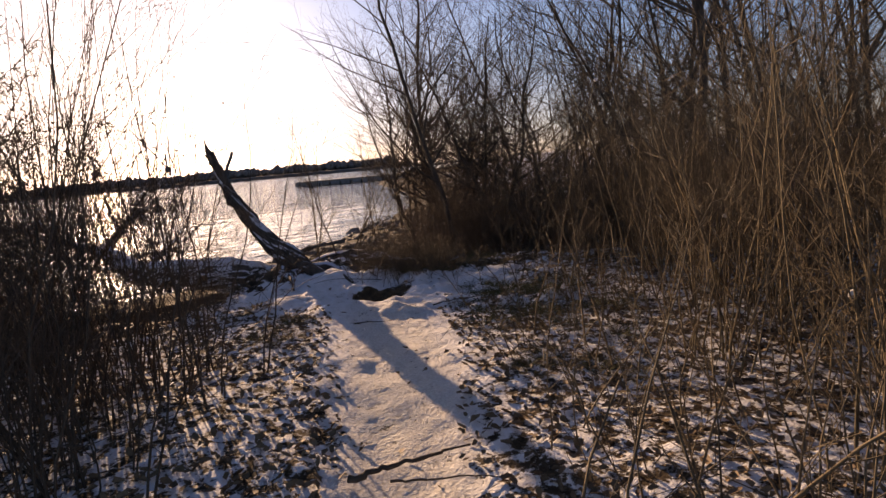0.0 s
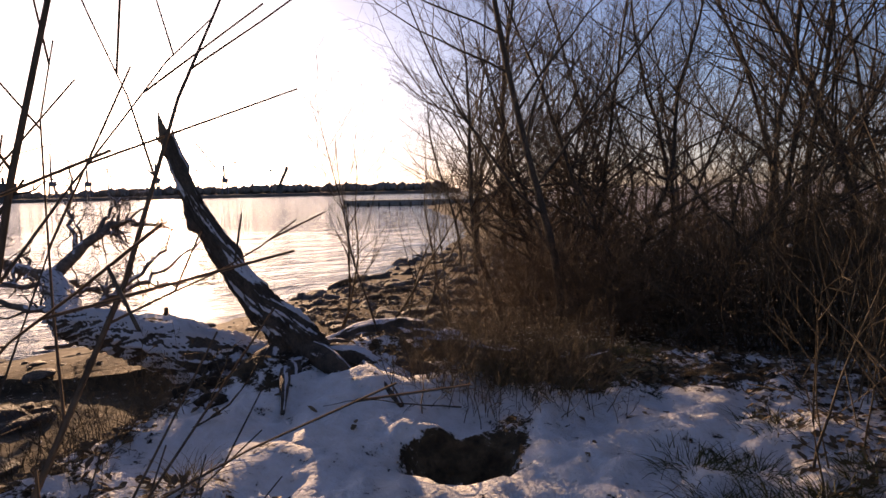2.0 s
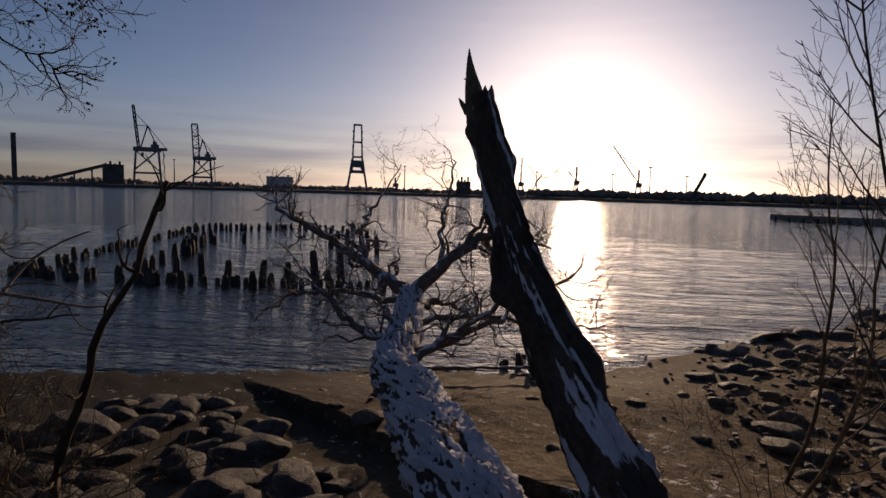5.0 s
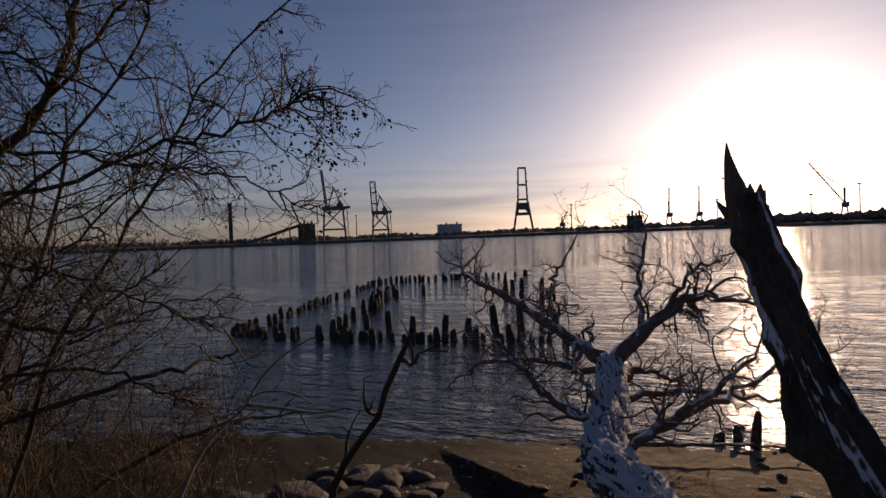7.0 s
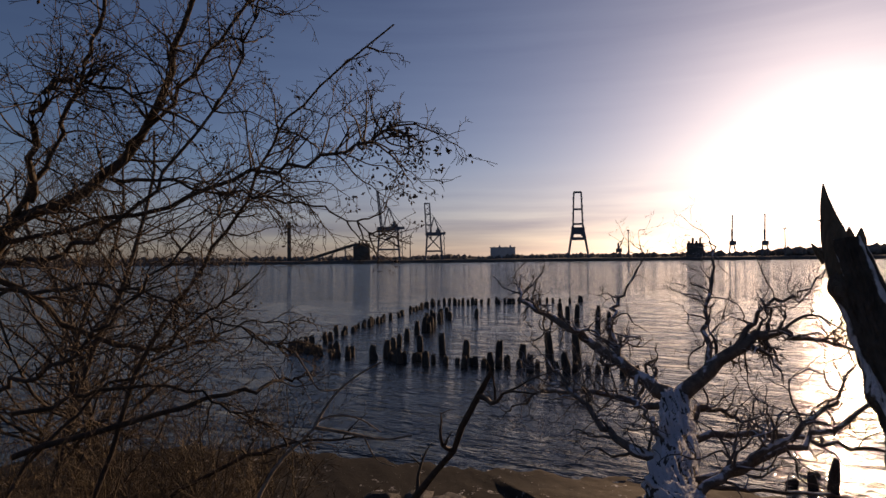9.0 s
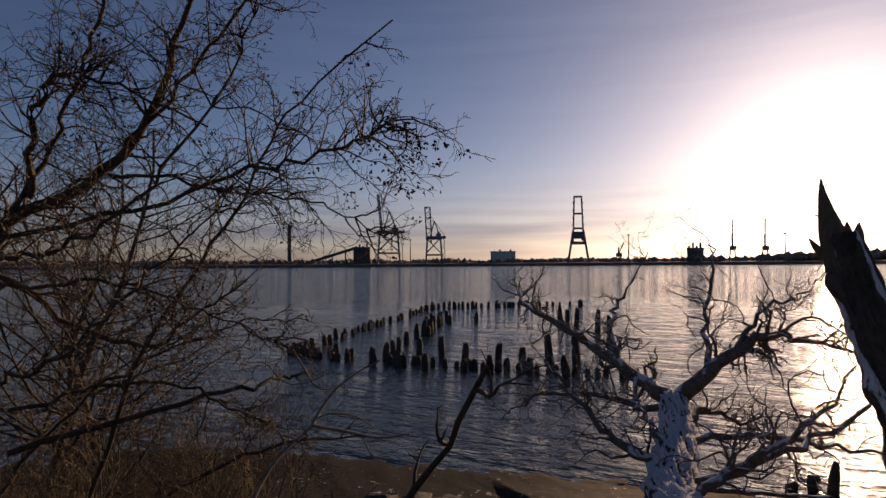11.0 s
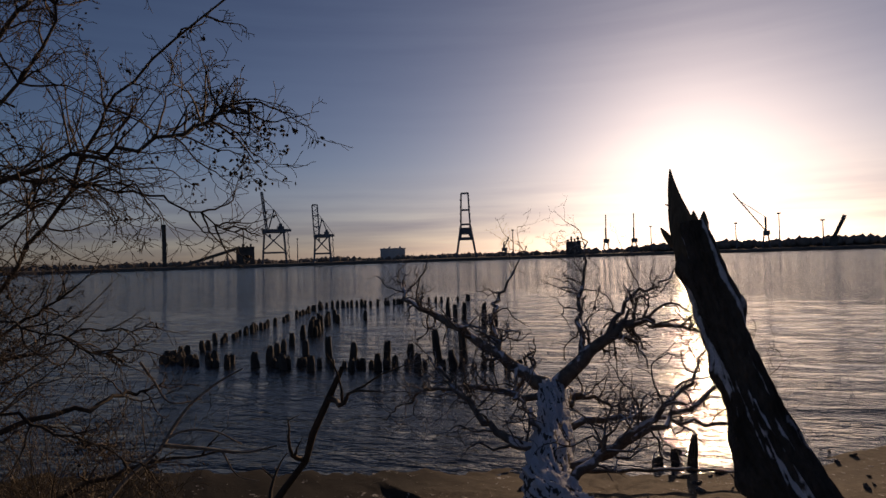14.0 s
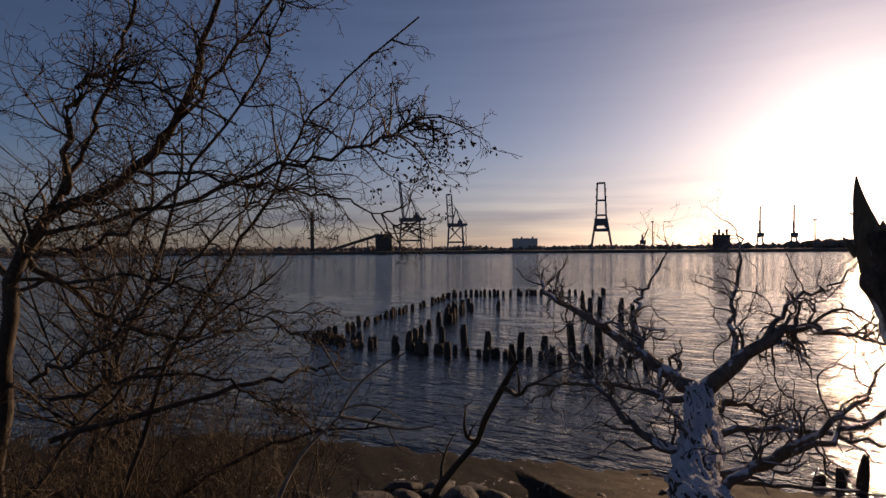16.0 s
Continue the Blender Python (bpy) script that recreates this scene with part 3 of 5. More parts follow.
# ---- bare trees ----
def bare_tree(seed, h, r, limbs, lean=0.06, material=bark, twig=twig_dark, spread=48, wig=0.1, lift=0.06, name="bare_tree", label="tall bare deciduous tree with fine dark twigs", group="bare trees along the bank", share=0.42, kids=7):
    R = random.Random(seed)
    out = {}
    grow(R, out, Vector((0, 0, -0.15)), Vector((R.gauss(0, lean), R.gauss(0, lean), 1)), h, r, 0,
         [(12, limbs, share, spread, 0.5), (8, kids, 0.45, 42, 0.55), (4, 4, 0.5, 40, 0.6), (2, 0, 0, 0, 0)], wig, lift)
    ob = thing(name, label=label, category="tree", group=group)
    v, f = tubes(out[0], 10)
    link_mesh("trunk", v, f, material, ob)
    for line in out.get(1, []):
        v, f = tubes([line], 6)
        link_mesh("limb", v, f, material, ob)
    v, f = tubes(out.get(2, []) + out.get(3, []), 3)
    tagged(link_mesh("crown", v, f, twig, ob), "fine bare twigs", kind="stuff")
    return ob


def withered(R, v, f, q, size):
    """One curled hanging leaf."""
    a = Vector((R.gauss(0, 0.5), R.gauss(0, 0.5), -1)).normalized()
    b = a.cross(Vector((R.gauss(0, 1), R.gauss(0, 1), R.gauss(0, 1)))).normalized()
    c = a.cross(b)
    o = len(v)
    v.extend([q, q + a * size * 0.5 + b * size * 0.4 + c * size * 0.15, q + a * size, q + a * size * 0.5 - b * size * 0.4 + c * size * 0.15, q + a * size * 0.45 - c * size * 0.1])
    f.extend([(o, o + 1, o + 4), (o + 1, o + 2, o + 4), (o + 2, o + 3, o + 4), (o + 3, o, o + 4)])


def shrub(seed, stems, h, spread, material, label, name="thicket_shrub", category="shrub", group="", twigs=7, r=0.0075, wig=0.09, angle=32, single=True, lean=0.13, leaves=0.0, fluff=0):
    R = random.Random(seed)
    out = {}
    for k in range(stems):
        a, d = R.uniform(0, 6.283), spread * math.sqrt(R.random())
        q = Vector((d * math.cos(a), d * math.sin(a), -0.05))
        grow(R, out, q, Vector((math.cos(a) * 0.2 * d / spread + R.gauss(0, lean), math.sin(a) * 0.2 * d / spread + R.gauss(0, lean), 1)),
             h * R.uniform(0.5, 1.1), r * R.uniform(0.6, 1.3), 0, [(8, twigs, 0.32, angle, 0.55), (4, 3, 0.5, 38, 0.6), (1, 0, 0, 0, 0)], wig, 0.03)
    ob = thing(name, label=label, category=category, group=group)
    for line in out[0] if single else ():
        v, f = tubes([line], 4)
        link_mesh("stem", v, f, material, ob)
    v, f = tubes(out.get(1, []) + out.get(2, []) + ([] if single else out[0]), 3)
    tagged(link_mesh("crown", v, f, material, ob), "tangle of fine twigs", kind="stuff")
    for line in R.sample(out[1], fluff):
        bm = bmesh.new()
        bmesh.ops.create_icosphere(bm, subdivisions=2, radius=0.02, matrix=Matrix.Translation(line[0][-1]))
        for q in bm.verts:
            q.co += Vector((R.gauss(0, 0.004), R.gauss(0, 0.004), R.gauss(0, 0.004)))
        part("seed_head", bm, fluff_white, ob, "fluffy white seed head")
    if leaves:
        v, f = [], []
        for line in out[1]:
            if R.random() < leaves:
                withered(R, v, f, line[0][-1], R.uniform(0.015, 0.035))
        tagged(link_mesh("foliage", v, f, leaf_brown, ob), "few withered brown leaves", kind="stuff")
    return ob


def scatter(protos, spots, R, lo=0.8, hi=1.2, tall=lambda x, y: 1.0):
    """The first spots take the prototypes themselves, the rest copies."""
    for k, (x, y) in enumerate(spots):
        m = Matrix.Translation((x, y, height(x, y))) @ Euler((R.gauss(0, 0.03), R.gauss(0, 0.03), R.uniform(0, 6.28))).to_matrix().to_4x4()
        s = R.uniform(lo, hi) * tall(x, y)
        ob = protos[k] if k < len(protos) else copy_thing(R.choice(protos), m)
        ob.matrix_basis = m
        ob.scale = (s, s, s * R.uniform(0.92, 1.08))


def spots_in(R, n, xr, yr, ok, gap):
    res, tries = [], 0
    while len(res) < n and tries < n * 60:
        tries += 1
        q = (R.uniform(*xr), R.uniform(*yr))
        if ok(*q) and all(math.hypot(q[0] - a, q[1] - b) > gap for a, b in res):
            res.append(q)
    return res


R = random.Random(5)
# dense brown thicket beside the path
protos = [shrub(100 + k, 18, 3.0, 0.45, twig_brown, "dense brown leafless shrub of thin upright stems", group="thicket beside the path", twigs=10, wig=0.13, angle=44, lean=0.15, fluff=2) for k in range(5)]
protos += [shrub(120 + k, 16, 2.6, 0.4, twig_tan, "tan leafless shrub of thin upright stems", group="thicket beside the path", twigs=8) for k in range(2)]
scatter(protos, spots_in(R, 78, (2.9, 8), (-0.2, 10.5), lambda x, y: x > 3.75 + 0.1 * max(0, 4.5 - y) - 0.15 * max(0, y - 7.0) and near_dist(EDGE, x, y) > 0.2, 0.42), R, 0.8, 1.2, lambda x, y: 1.0 - 0.1 * smooth(3.0, 5.5, y))
# sparse young stems in front of it
protos = [shrub(130 + k, 5, 1.3, 0.3, twig_brown, "few thin brown stems rising from the snow", name="young_shrub", group="young stems beside the path", twigs=5, r=0.006, angle=42) for k in range(3)]
scatter(protos, spots_in(R, 40, (2.7, 5), (0.2, 7.5), lambda x, y: x > at_y(PATH_LINE, y) + 0.75, 0.35), R, 0.6, 1.3)
# lower shrubs on the water side of the path
protos = [shrub(140 + k, 14, 1.9, 0.4, twig_dark, "low dark leafless shrub on the bank edge", group="shrubs on the bank edge", twigs=10, wig=0.11, angle=42) for k in range(4)]
scatter(protos, spots_in(R, 30, (-3.0, 0.6), (0.9, 5.0), lambda x, y: x < at_y(PATH_LINE, y) - 1.45 and math.hypot(x + 0.3, y - 5.3) > 2.4, 0.42), R)
# dark brush further along the bank
protos = [shrub(160 + k, 12, 1.7, 0.5, twig_mid, "dark tangled leafless brush on the slope", name="brush", group="brush on the slope", twigs=14, wig=0.2, angle=60, lean=0.42) for k in range(4)]
scatter(protos, spots_in(R, 34, (0.8, 3.4), (9.2, 12.8), lambda x, y: x > 0.85 + 0.1 * (y - 9), 0.34)
        + spots_in(R, 24, (1.4, 9), (12, 22), lambda x, y: x > at_y(EDGE, y) - 2.6, 0.8)
        + spots_in(R, 34, (2.9, 6.6), (8.6, 11.5), lambda x, y: True, 0.4), R, 0.8, 1.35)
low = [shrub(170 + k, 8, 0.55, 0.25, twig_brown, "low tangle of brown stems beside the log", name="low_brush", group="low brush on the bank", twigs=5, wig=0.18, angle=55, r=0.004, lean=0.35, single=False) for k in range(3)]
scatter(low, spots_in(R, 30, (-0.3, 3.2), (7.3, 10.5), lambda x, y: x > -0.1 - 0.3 * (y - 8), 0.22) + spots_in(R, 44, (-2.8, 1.6), (9.4, 15), lambda x, y: near_dist(SHORE, x, y) > 1.5, 0.3)+ spots_in(R, 56, (0.5, 1.75), (6.4, 7.6), lambda x, y: y > 6.3 + 0.15 * abs(x - 1.2), 0.11) + spots_in(R, 16, (-1.7, -0.9), (5.0, 6.5), lambda x, y: True, 0.15), R, 0.7, 1.2)
side = [shrub(180 + k, 10, 1.5, 0.5, twig_brown, "brown leafless brush on the bank slope", name="brush", group="brush under the crooked tree", twigs=15, wig=0.17, angle=52, r=0.006, lean=0.3) for k in range(3)]
scatter(side, spots_in(R, 28, (-6.2, -3.0), (3.7, 5.3), lambda x, y: x < -2.9 - 0.3 * (y - 4), 0.24), R, 1.0, 1.45)
wet = [shrub(186 + k, 12, 1.9, 0.4, twig_dark, "dark tangled brush at the foot of the bank", name="brush", group="brush under the crooked tree", twigs=13, wig=0.2, angle=58, r=0.006, lean=0.4, single=False) for k in range(2)]
scatter(wet, spots_in(R, 38, (-5.4, -2.7), (3.6, 5.05), lambda x, y: True, 0.2), R, 0.7, 1.05)
# bushy young trees over the water's edge
protos = protos_young = [bare_tree(230 + k, R.uniform(4.2, 5.6), 0.045, 22, 0.08, spread=58, wig=0.14, lift=0.05, name="young_tree", label="bushy young bare tree leaning over the shore", group="young trees along the shore", share=0.5, kids=9) for k in range(4)]
scatter(protos, [(1.7, 12.5), (2.6, 10.8), (1.4, 15.0), (3.4, 13.2), (4.6, 11.0), (1.6, 18), (3.0, 16.5), (5.5, 14), (0.6, 22), (6.5, 10.5), (1.7, 12.3), (1.5, 11.2), (1.5, 14.2), (0.9, 17.5), (2.5, 11.6), (3.0, 9.8), (2.4, 13.4), (0.9, 10.6), (1.1, 11.7), (0.8, 12.9), (1.3, 13.6), (0.6, 14.6), (1.9, 10.8), (1.6, 11.9)], R, 0.85, 1.15)
# trees
protos = protos_tree = [bare_tree(200 + k, R.uniform(6.5, 9), R.uniform(0.042, 0.07), 18) for k in range(6)]
lone = bare_tree(299, 8.0, 0.055, 15, 0.03)
scatter([lone], [(1.5, 9.9)], R, 0.95, 1.0)
scatter(protos, [(-0.4, 17.5), (-1.2, 19.8), (0.5, 15.9), (-0.9, 22), (0.2, 19)] + spots_in(R, 35, (-1.0, 12), (12, 38), lambda x, y: x > at_y(SHORE, y) + 4.2, 1.1) + spots_in(R, 27, (4.8, 11), (6, 15), lambda x, y: True, 0.85), R, 0.75, 1.2)
# thin saplings beside the snag
protos = [bare_tree(260 + k, 2.9, 0.016, 15, 0.2, twig_brown, twig_brown, 34, 0.09, 0.07, "sapling", "thin many-branched bare sapling", "saplings on the shore", 0.38, 4) for k in range(3)]
scatter(protos, [(-1.15, 9.3), (-0.75, 9.6), (-1.45, 10.3), (-0.2, 9.2), (0.3, 9.9), (-0.5, 10.6), (0.5, 8.9)], R, 0.8, 1.1)
# slender young tree just behind the log
R2 = random.Random(64)
young = thing("slender_tree", (-0.08, 7.85, height(-0.08, 7.85)), label="slender young bare tree with long ascending twigs behind the log", category="tree")
P = spline(local(young, [(-0.05, 7.88, -0.1), (-0.15, 7.72, 0.45), (-0.24, 7.62, 0.85), (-0.3, 7.57, 1.3), (-0.37, 7.53, 1.65), (-0.44, 7.48, 2.05), (-0.47, 7.45, 2.35)]), 30)
v, f = tubes([(P, [0.011 * (1 - 0.85 * i / 30) for i in range(31)])], 8)
link_mesh("trunk", v, f, bark, young)
for k in range(19):
    i = 7 + int(22 * (k + R2.random()) / 19)
    t = (P[min(i + 1, 30)] - P[i - 1]).normalized()
    side = Vector((math.cos(k * 2.4), math.sin(k * 2.4), 0))
    out = {}
    grow(R2, out, P[i], t * 0.75 + side * 0.8, R2.uniform(0.4, 0.78) * (1.15 - 0.55 * i / 30), 0.0046 * (1.2 - 0.6 * i / 30), 0, [(9, 5, 0.4, 34, 0.6), (5, 1, 0.5, 30, 0.7), (3, 0, 0, 0, 0)], 0.07, 0.07)
    v, f = tubes([q for lv in out.values() for q in lv], 4)
    link_mesh("limb", v, f, twig_dark, young)
# slim tall shrubs beside the path, some dead leaves left on them
slim = [shrub(280 + k, 10, 3.9, 0.26, twig_dark, "slim tall bare shrub with a few withered leaves", name="slim_shrub", group="slim shrubs on the bank edge", twigs=11, wig=0.09, angle=36, r=0.007, lean=0.12, leaves=0.16) for k in range(3)]
scatter(slim, [(-0.1, 3.05), (-0.2, 2.6), (-0.3, 2.2), (-0.7, 3.2), (-0.25, 1.8), (-0.7, 2.5), (0.2, 1.35), (-1.1, 2.9), (-1.7, 2.4)], R, 0.8, 1.0)
# trees on the slope behind the crooked tree
scatter([copy_thing(q, Matrix.Identity(4)) for q in protos_young], [(-5.4, 3.4), (-6.9, 3.9), (-8.2, 2.8), (-4.8, 4.0), (-6.0, 4.4), (-7.8, 4.2)], R, 0.6, 0.9)
scatter([copy_thing(protos_tree[k], Matrix.Identity(4)) for k in range(6)], spots_in(R, 16, (-8, 3), (24, 75), lambda x, y: 0.8 < near_dist(SHORE, x, y) < 6, 1.5), R, 0.5, 0.8)

# ---- crooked tree with seed clusters over the bank ----
crooked = thing("crooked_tree", (-3.6, 4.1, height(-3.6, 4.1)), label="crooked bare tree with dry seed clusters over the bank", category="tree")
R = random.Random(77)
CROOKED = [
    ([(-3.6, 4.05, -0.5), (-3.62, 4.08, 0.6), (-3.5, 4.17, 1.62), (-3.46, 4.32, 2.05), (-3.42, 4.73, 2.31), (-3.28, 4.95, 2.65), (-3.08, 5.11, 3.05)], 0.045, 26, "trunk"),
    ([(-3.44, 4.42, 2.19), (-3.17, 4.51, 2.51), (-3.09, 4.6, 2.66), (-3.07, 4.75, 2.63), (-3.02, 5.18, 2.48)], 0.016, 24, "limb"),
    ([(-3.47, 4.3, 1.98), (-3.3, 4.95, 2.15), (-3.03, 5.42, 2.31), (-2.73, 5.68, 2.34), (-2.43, 5.8, 2.37), (-2.15, 5.86, 2.3)], 0.012, 30, "limb"),
    ([(-3.6, 4.6, 0.6), (-3.54, 4.89, 1.47), (-3.4, 5.17, 1.93), (-3.2, 5.38, 2.3), (-2.96, 5.52, 2.55), (-2.44, 5.85, 2.79)], 0.013, 22, "limb"),
    ([(-3.52, 4.22, 1.9), (-3.56, 4.58, 1.59), (-3.56, 4.89, 1.47), (-3.55, 5.11, 1.62), (-3.48, 5.36, 1.78)], 0.017, 20, "limb"),
    ([(-3.5, 4.2, 1.7), (-3.5, 3.9, 2.3), (-3.3, 3.7, 2.9), (-3.0, 3.6, 3.5)], 0.018, 22, "limb"),
    ([(-3.4, 4.75, 2.3), (-3.25, 5.15, 2.25), (-2.95, 5.6, 2.15), (-2.7, 5.95, 1.95)], 0.009, 16, "limb"),
    ([(-3.6, 4.3, 1.2), (-3.5, 4.9, 1.3), (-3.4, 5.3, 1.15), (-3.3, 5.65, 0.95)], 0.011, 18, "limb"),
    ([(-3.5, 4.2, 1.75), (-3.3, 4.7, 1.8), (-3.1, 5.1, 1.7), (-2.95, 5.5, 1.5)], 0.01, 18, "limb"),
    ([(-3.6, 4.3, 1.0), (-3.56, 5.25, 1.21), (-3.76, 5.57, 1.23), (-3.85, 5.74, 1.23)], 0.016, 5, "limb"),
    ([(-3.62, 4.08, 0.6), (-3.8, 4.6, 1.2), (-3.9, 5.2, 1.5), (-3.9, 5.7, 1.55)], 0.012, 18, "limb"),
    ([(-3.46, 4.32, 2.05), (-3.3, 4.6, 2.6), (-3.0, 4.8, 3.0), (-2.6, 5.0, 3.5)], 0.014, 24, "limb"),
    ([(-3.42, 4.73, 2.31), (-3.15, 5.15, 2.8), (-2.85, 5.4, 3.15), (-2.5, 5.5, 3.6)], 0.011, 24, "limb"),
    ([(-3.5, 4.25, 1.9), (-3.2, 4.6, 1.95), (-3.0, 4.95, 2.2), (-2.9, 5.3, 2.75), (-2.75, 5.45, 3.2)], 0.012, 26, "limb"),
    ([(-3.6, 4.2, 1.3), (-3.3, 4.6, 1.5), (-3.05, 5.0, 1.9), (-2.95, 5.3, 2.2)], 0.011, 24, "limb"),
]
tips = []
for pts, r, n, nm in CROOKED:
    P = spline(local(crooked, pts), 24)
    P = [q + Vector((R.gauss(0, 0.012), R.gauss(0, 0.012), R.gauss(0, 0.012))) for q in P]
    v, f = tubes([(P, [r * (1 - 0.75 * i / 24) for i in range(25)])], 8)
    limb = link_mesh(nm, v, f, bark, crooked)
    out = {}
    for k in range(int(n * 1.5)):
        i = (9 if nm == "trunk" else 3) + int(R.random() * (15 if nm == "trunk" else 21))
        t = (P[min(i + 1, 24)] - P[i - 1]).normalized()
        side = t.cross(Vector((R.gauss(0, 1), R.gauss(0, 1), R.gauss(0, 1)))).normalized()
        grow(R, out, P[i], t * 0.7 + side + Vector((0.12, 0.18, 0)), R.uniform(0.3, 0.85) * (1.0 - 0.7 * i / 24), max(r * 0.36 * (1.1 - i / 30), 0.005), 0,
             [(10, 5, 0.5, 48, 0.6), (6, 3, 0.5, 45, 0.75), (4, 0, 0, 0, 0)], 0.24, 0.015)
    tips += [q[0][-1] for q in out[0]]
    v, f = tubes([q for lv in out.values() for q in lv], 3)
    tagged(link_mesh("twig_tangle", v, f, twig_dark, limb), kind="stuff")
# dry winged seeds in bunches
sv, sf = [], []


def seed_bunch(c, n, spread):
    for k in range(n):
        q = c + Vector((R.gauss(0, spread), R.gauss(0, spread), R.gauss(0, spread)))
        a = Vector((R.gauss(0, 1), R.gauss(0, 1), R.gauss(0, 1) - 0.8)).normalized()
        b = a.cross(Vector((R.gauss(0, 1), R.gauss(0, 1), R.gauss(0, 1)))).normalized()
        c2 = a.cross(b)
        l, w2 = R.uniform(0.012, 0.024), R.uniform(0.004, 0.008)
        o = len(sv)
        sv.extend([q, q + a * l * 0.5 + b * w2, q + a * l, q + a * l * 0.5 - b * w2, q + a * l * 0.5 + c2 * w2 * 0.6, q + a * l * 0.5 - c2 * w2 * 0.6])
        sf.extend([(o, o + 1, o + 4), (o + 1, o + 2, o + 4), (o + 2, o + 3, o + 4), (o + 3, o, o + 4), (o + 1, o, o + 5), (o + 2, o + 1, o + 5), (o + 3, o + 2, o + 5), (o, o + 3, o + 5)])


end = Vector((-2.25, 5.85, 2.28)) - crooked.location
for k in range(26):
    seed_bunch(end + Vector((R.uniform(-0.45, 0.12), R.uniform(-0.12, 0.12), R.gauss(-0.03, 0.07))), R.randint(4, 10), 0.016)
for q in tips:
    if R.random() < 0.3:
        seed_bunch(q, R.randint(2, 6), 0.014)
tagged(link_mesh("seed_cluster", sv, sf, seed_dark, crooked), "dry dark seed clusters", kind="stuff")


# ---- dead sticks and branches ----
def stick(name, pts, r, label, twigs=0, seed=1, material=dead_limb, category="branch", group=""):
    R = random.Random(seed)
    ob = thing(name, pts[0], label=label, category=category, group=group)
    P = spline(local(ob, pts), 16)
    P = [q + Vector((R.gauss(0, r * 0.5), R.gauss(0, r * 0.5), R.gauss(0, r * 0.3))) for q in P]
    v, f = tubes([(P, [max(r * (1 - 0.7 * i / 16) * R.uniform(0.85, 1.15), 0.002) for i in range(17)])], 8)
    link_mesh("branch", v, f, material, ob)
    out = {}
    for k in range(twigs):
        i = 4 + int(R.random() * 12)
        t = (P[min(i + 1, 16)] - P[i - 1]).normalized()
        side = t.cross(Vector((R.gauss(0, 1), R.gauss(0, 1), R.gauss(0, 1)))).normalized()
        grow(R, out, P[i], t * 0.6 + side, R.uniform(0.12, 0.45), r * 0.35, 0, [(6, 2, 0.5, 50, 0.7), (4, 0, 0, 0, 0)], 0.18, 0)
    for line in [q for lv in out.values() for q in lv]:
        v, f = tubes([line], 5)
        link_mesh("twig", v, f, material, ob)
    return ob


stick("leaning_branch", [(-3.3, 5.75, -0.45), (-2.9, 5.85, 0.4), (-2.4, 5.92, 1.0), (-1.87, 6.01, 1.58)], 0.026, "dark dead branch leaning out from the bank", 7, 3, twig_dark)
pale = thing("dead_branch", (-2.95, 5.05, height(-2.95, 5.05)), label="pale forked dead branch reaching out over the beach", category="branch")
for nm, r, pts in (("stem", 0.017, [(-2.95, 5.05, -0.4), (-3.1, 5.22, 0.35), (-3.3, 5.42, 0.82), (-3.54, 5.69, 1.0)]),
                   ("twig", 0.011, [(-3.54, 5.69, 1.0), (-3.55, 5.86, 0.95), (-3.55, 6.07, 0.89), (-3.56, 6.24, 0.89)]),
                   ("twig", 0.010, [(-3.54, 5.69, 1.0), (-3.61, 5.75, 1.07), (-3.66, 5.84, 1.16), (-3.71, 5.98, 1.24), (-3.74, 6.11, 1.29)]),
                   ("twig", 0.007, [(-3.55, 5.69, 1.02), (-3.59, 5.79, 1.04), (-3.56, 5.93, 1.02), (-3.56, 6.06, 0.93)]),
                   ("twig", 0.007, [(-3.78, 5.61, 1.38), (-3.76, 5.67, 1.28), (-3.68, 5.74, 1.17), (-3.76, 5.9, 1.15)]),
                   ("twig", 0.005, [(-3.55, 5.96, 0.92), (-3.5, 6.02, 0.8), (-3.45, 6.12, 0.76)])):
    P = spline(local(pale, pts), 14)
    v, f = tubes([(P, [r * (1 - 0.55 * i / 14) for i in range(15)])], 7)
    link_mesh(nm, v, f, pale_wood, pale)
stick("dead_branch", [(-4.9, 4.6, 0.1), (-4.6, 5.2, 0.5), (-4.3, 5.7, 0.7), (-4.1, 6.1, 0.75)], 0.02, "dark dead branch hanging over the beach", 7, 8, twig_dark)
stick("beach_branch", [(-6.1, 10.2, -0.82), (-5.5, 10.74, -0.76), (-5.1, 11.5, -0.78), (-4.7, 12.06, -0.8)], 0.035, "long wet branch washed up on the beach", 2, 9)
stick("fallen_stick", [(1.74, 1.44, 0.0), (1.9, 1.5, 0.025), (2.1, 1.62, 0.02), (2.31, 1.73, 0.02)], 0.019, "dark fallen stick on the trodden snow", 0, 11, twig_dark)
stick("fallen_stick", [(1.95, 1.42, 0.0), (2.1, 1.42, 0.0), (2.35, 1.45, 0.0), (2.5, 1.44, 0.0)], 0.008, "thin fallen stick on the trodden snow", 0, 12, twig_dark)
stick("fallen_stick", [(1.0, 4.4, -0.01), (1.15, 4.41, 0.0), (1.3, 4.4, 0.0), (1.42, 4.42, 0.0)], 0.007, "thin fallen twig on the trodden snow", 0, 13, twig_dark)
stick("fallen_stick", [(-0.75, 5.75, 0.0), (-0.5, 5.9, 0.14), (-0.42, 6.1, 0.3), (-0.4, 6.4, 0.45)], 0.008, "thin twig stuck upright in the snow", 2, 14, twig_dark)
stick("fallen_stick", [(1.75, 4.95, 0.0), (1.95, 5.0, 0.03), (2.15, 5.1, 0.02), (2.25, 5.25, 0.02)], 0.007, "thin curved twig lying on the snow", 1, 15, twig_dark)
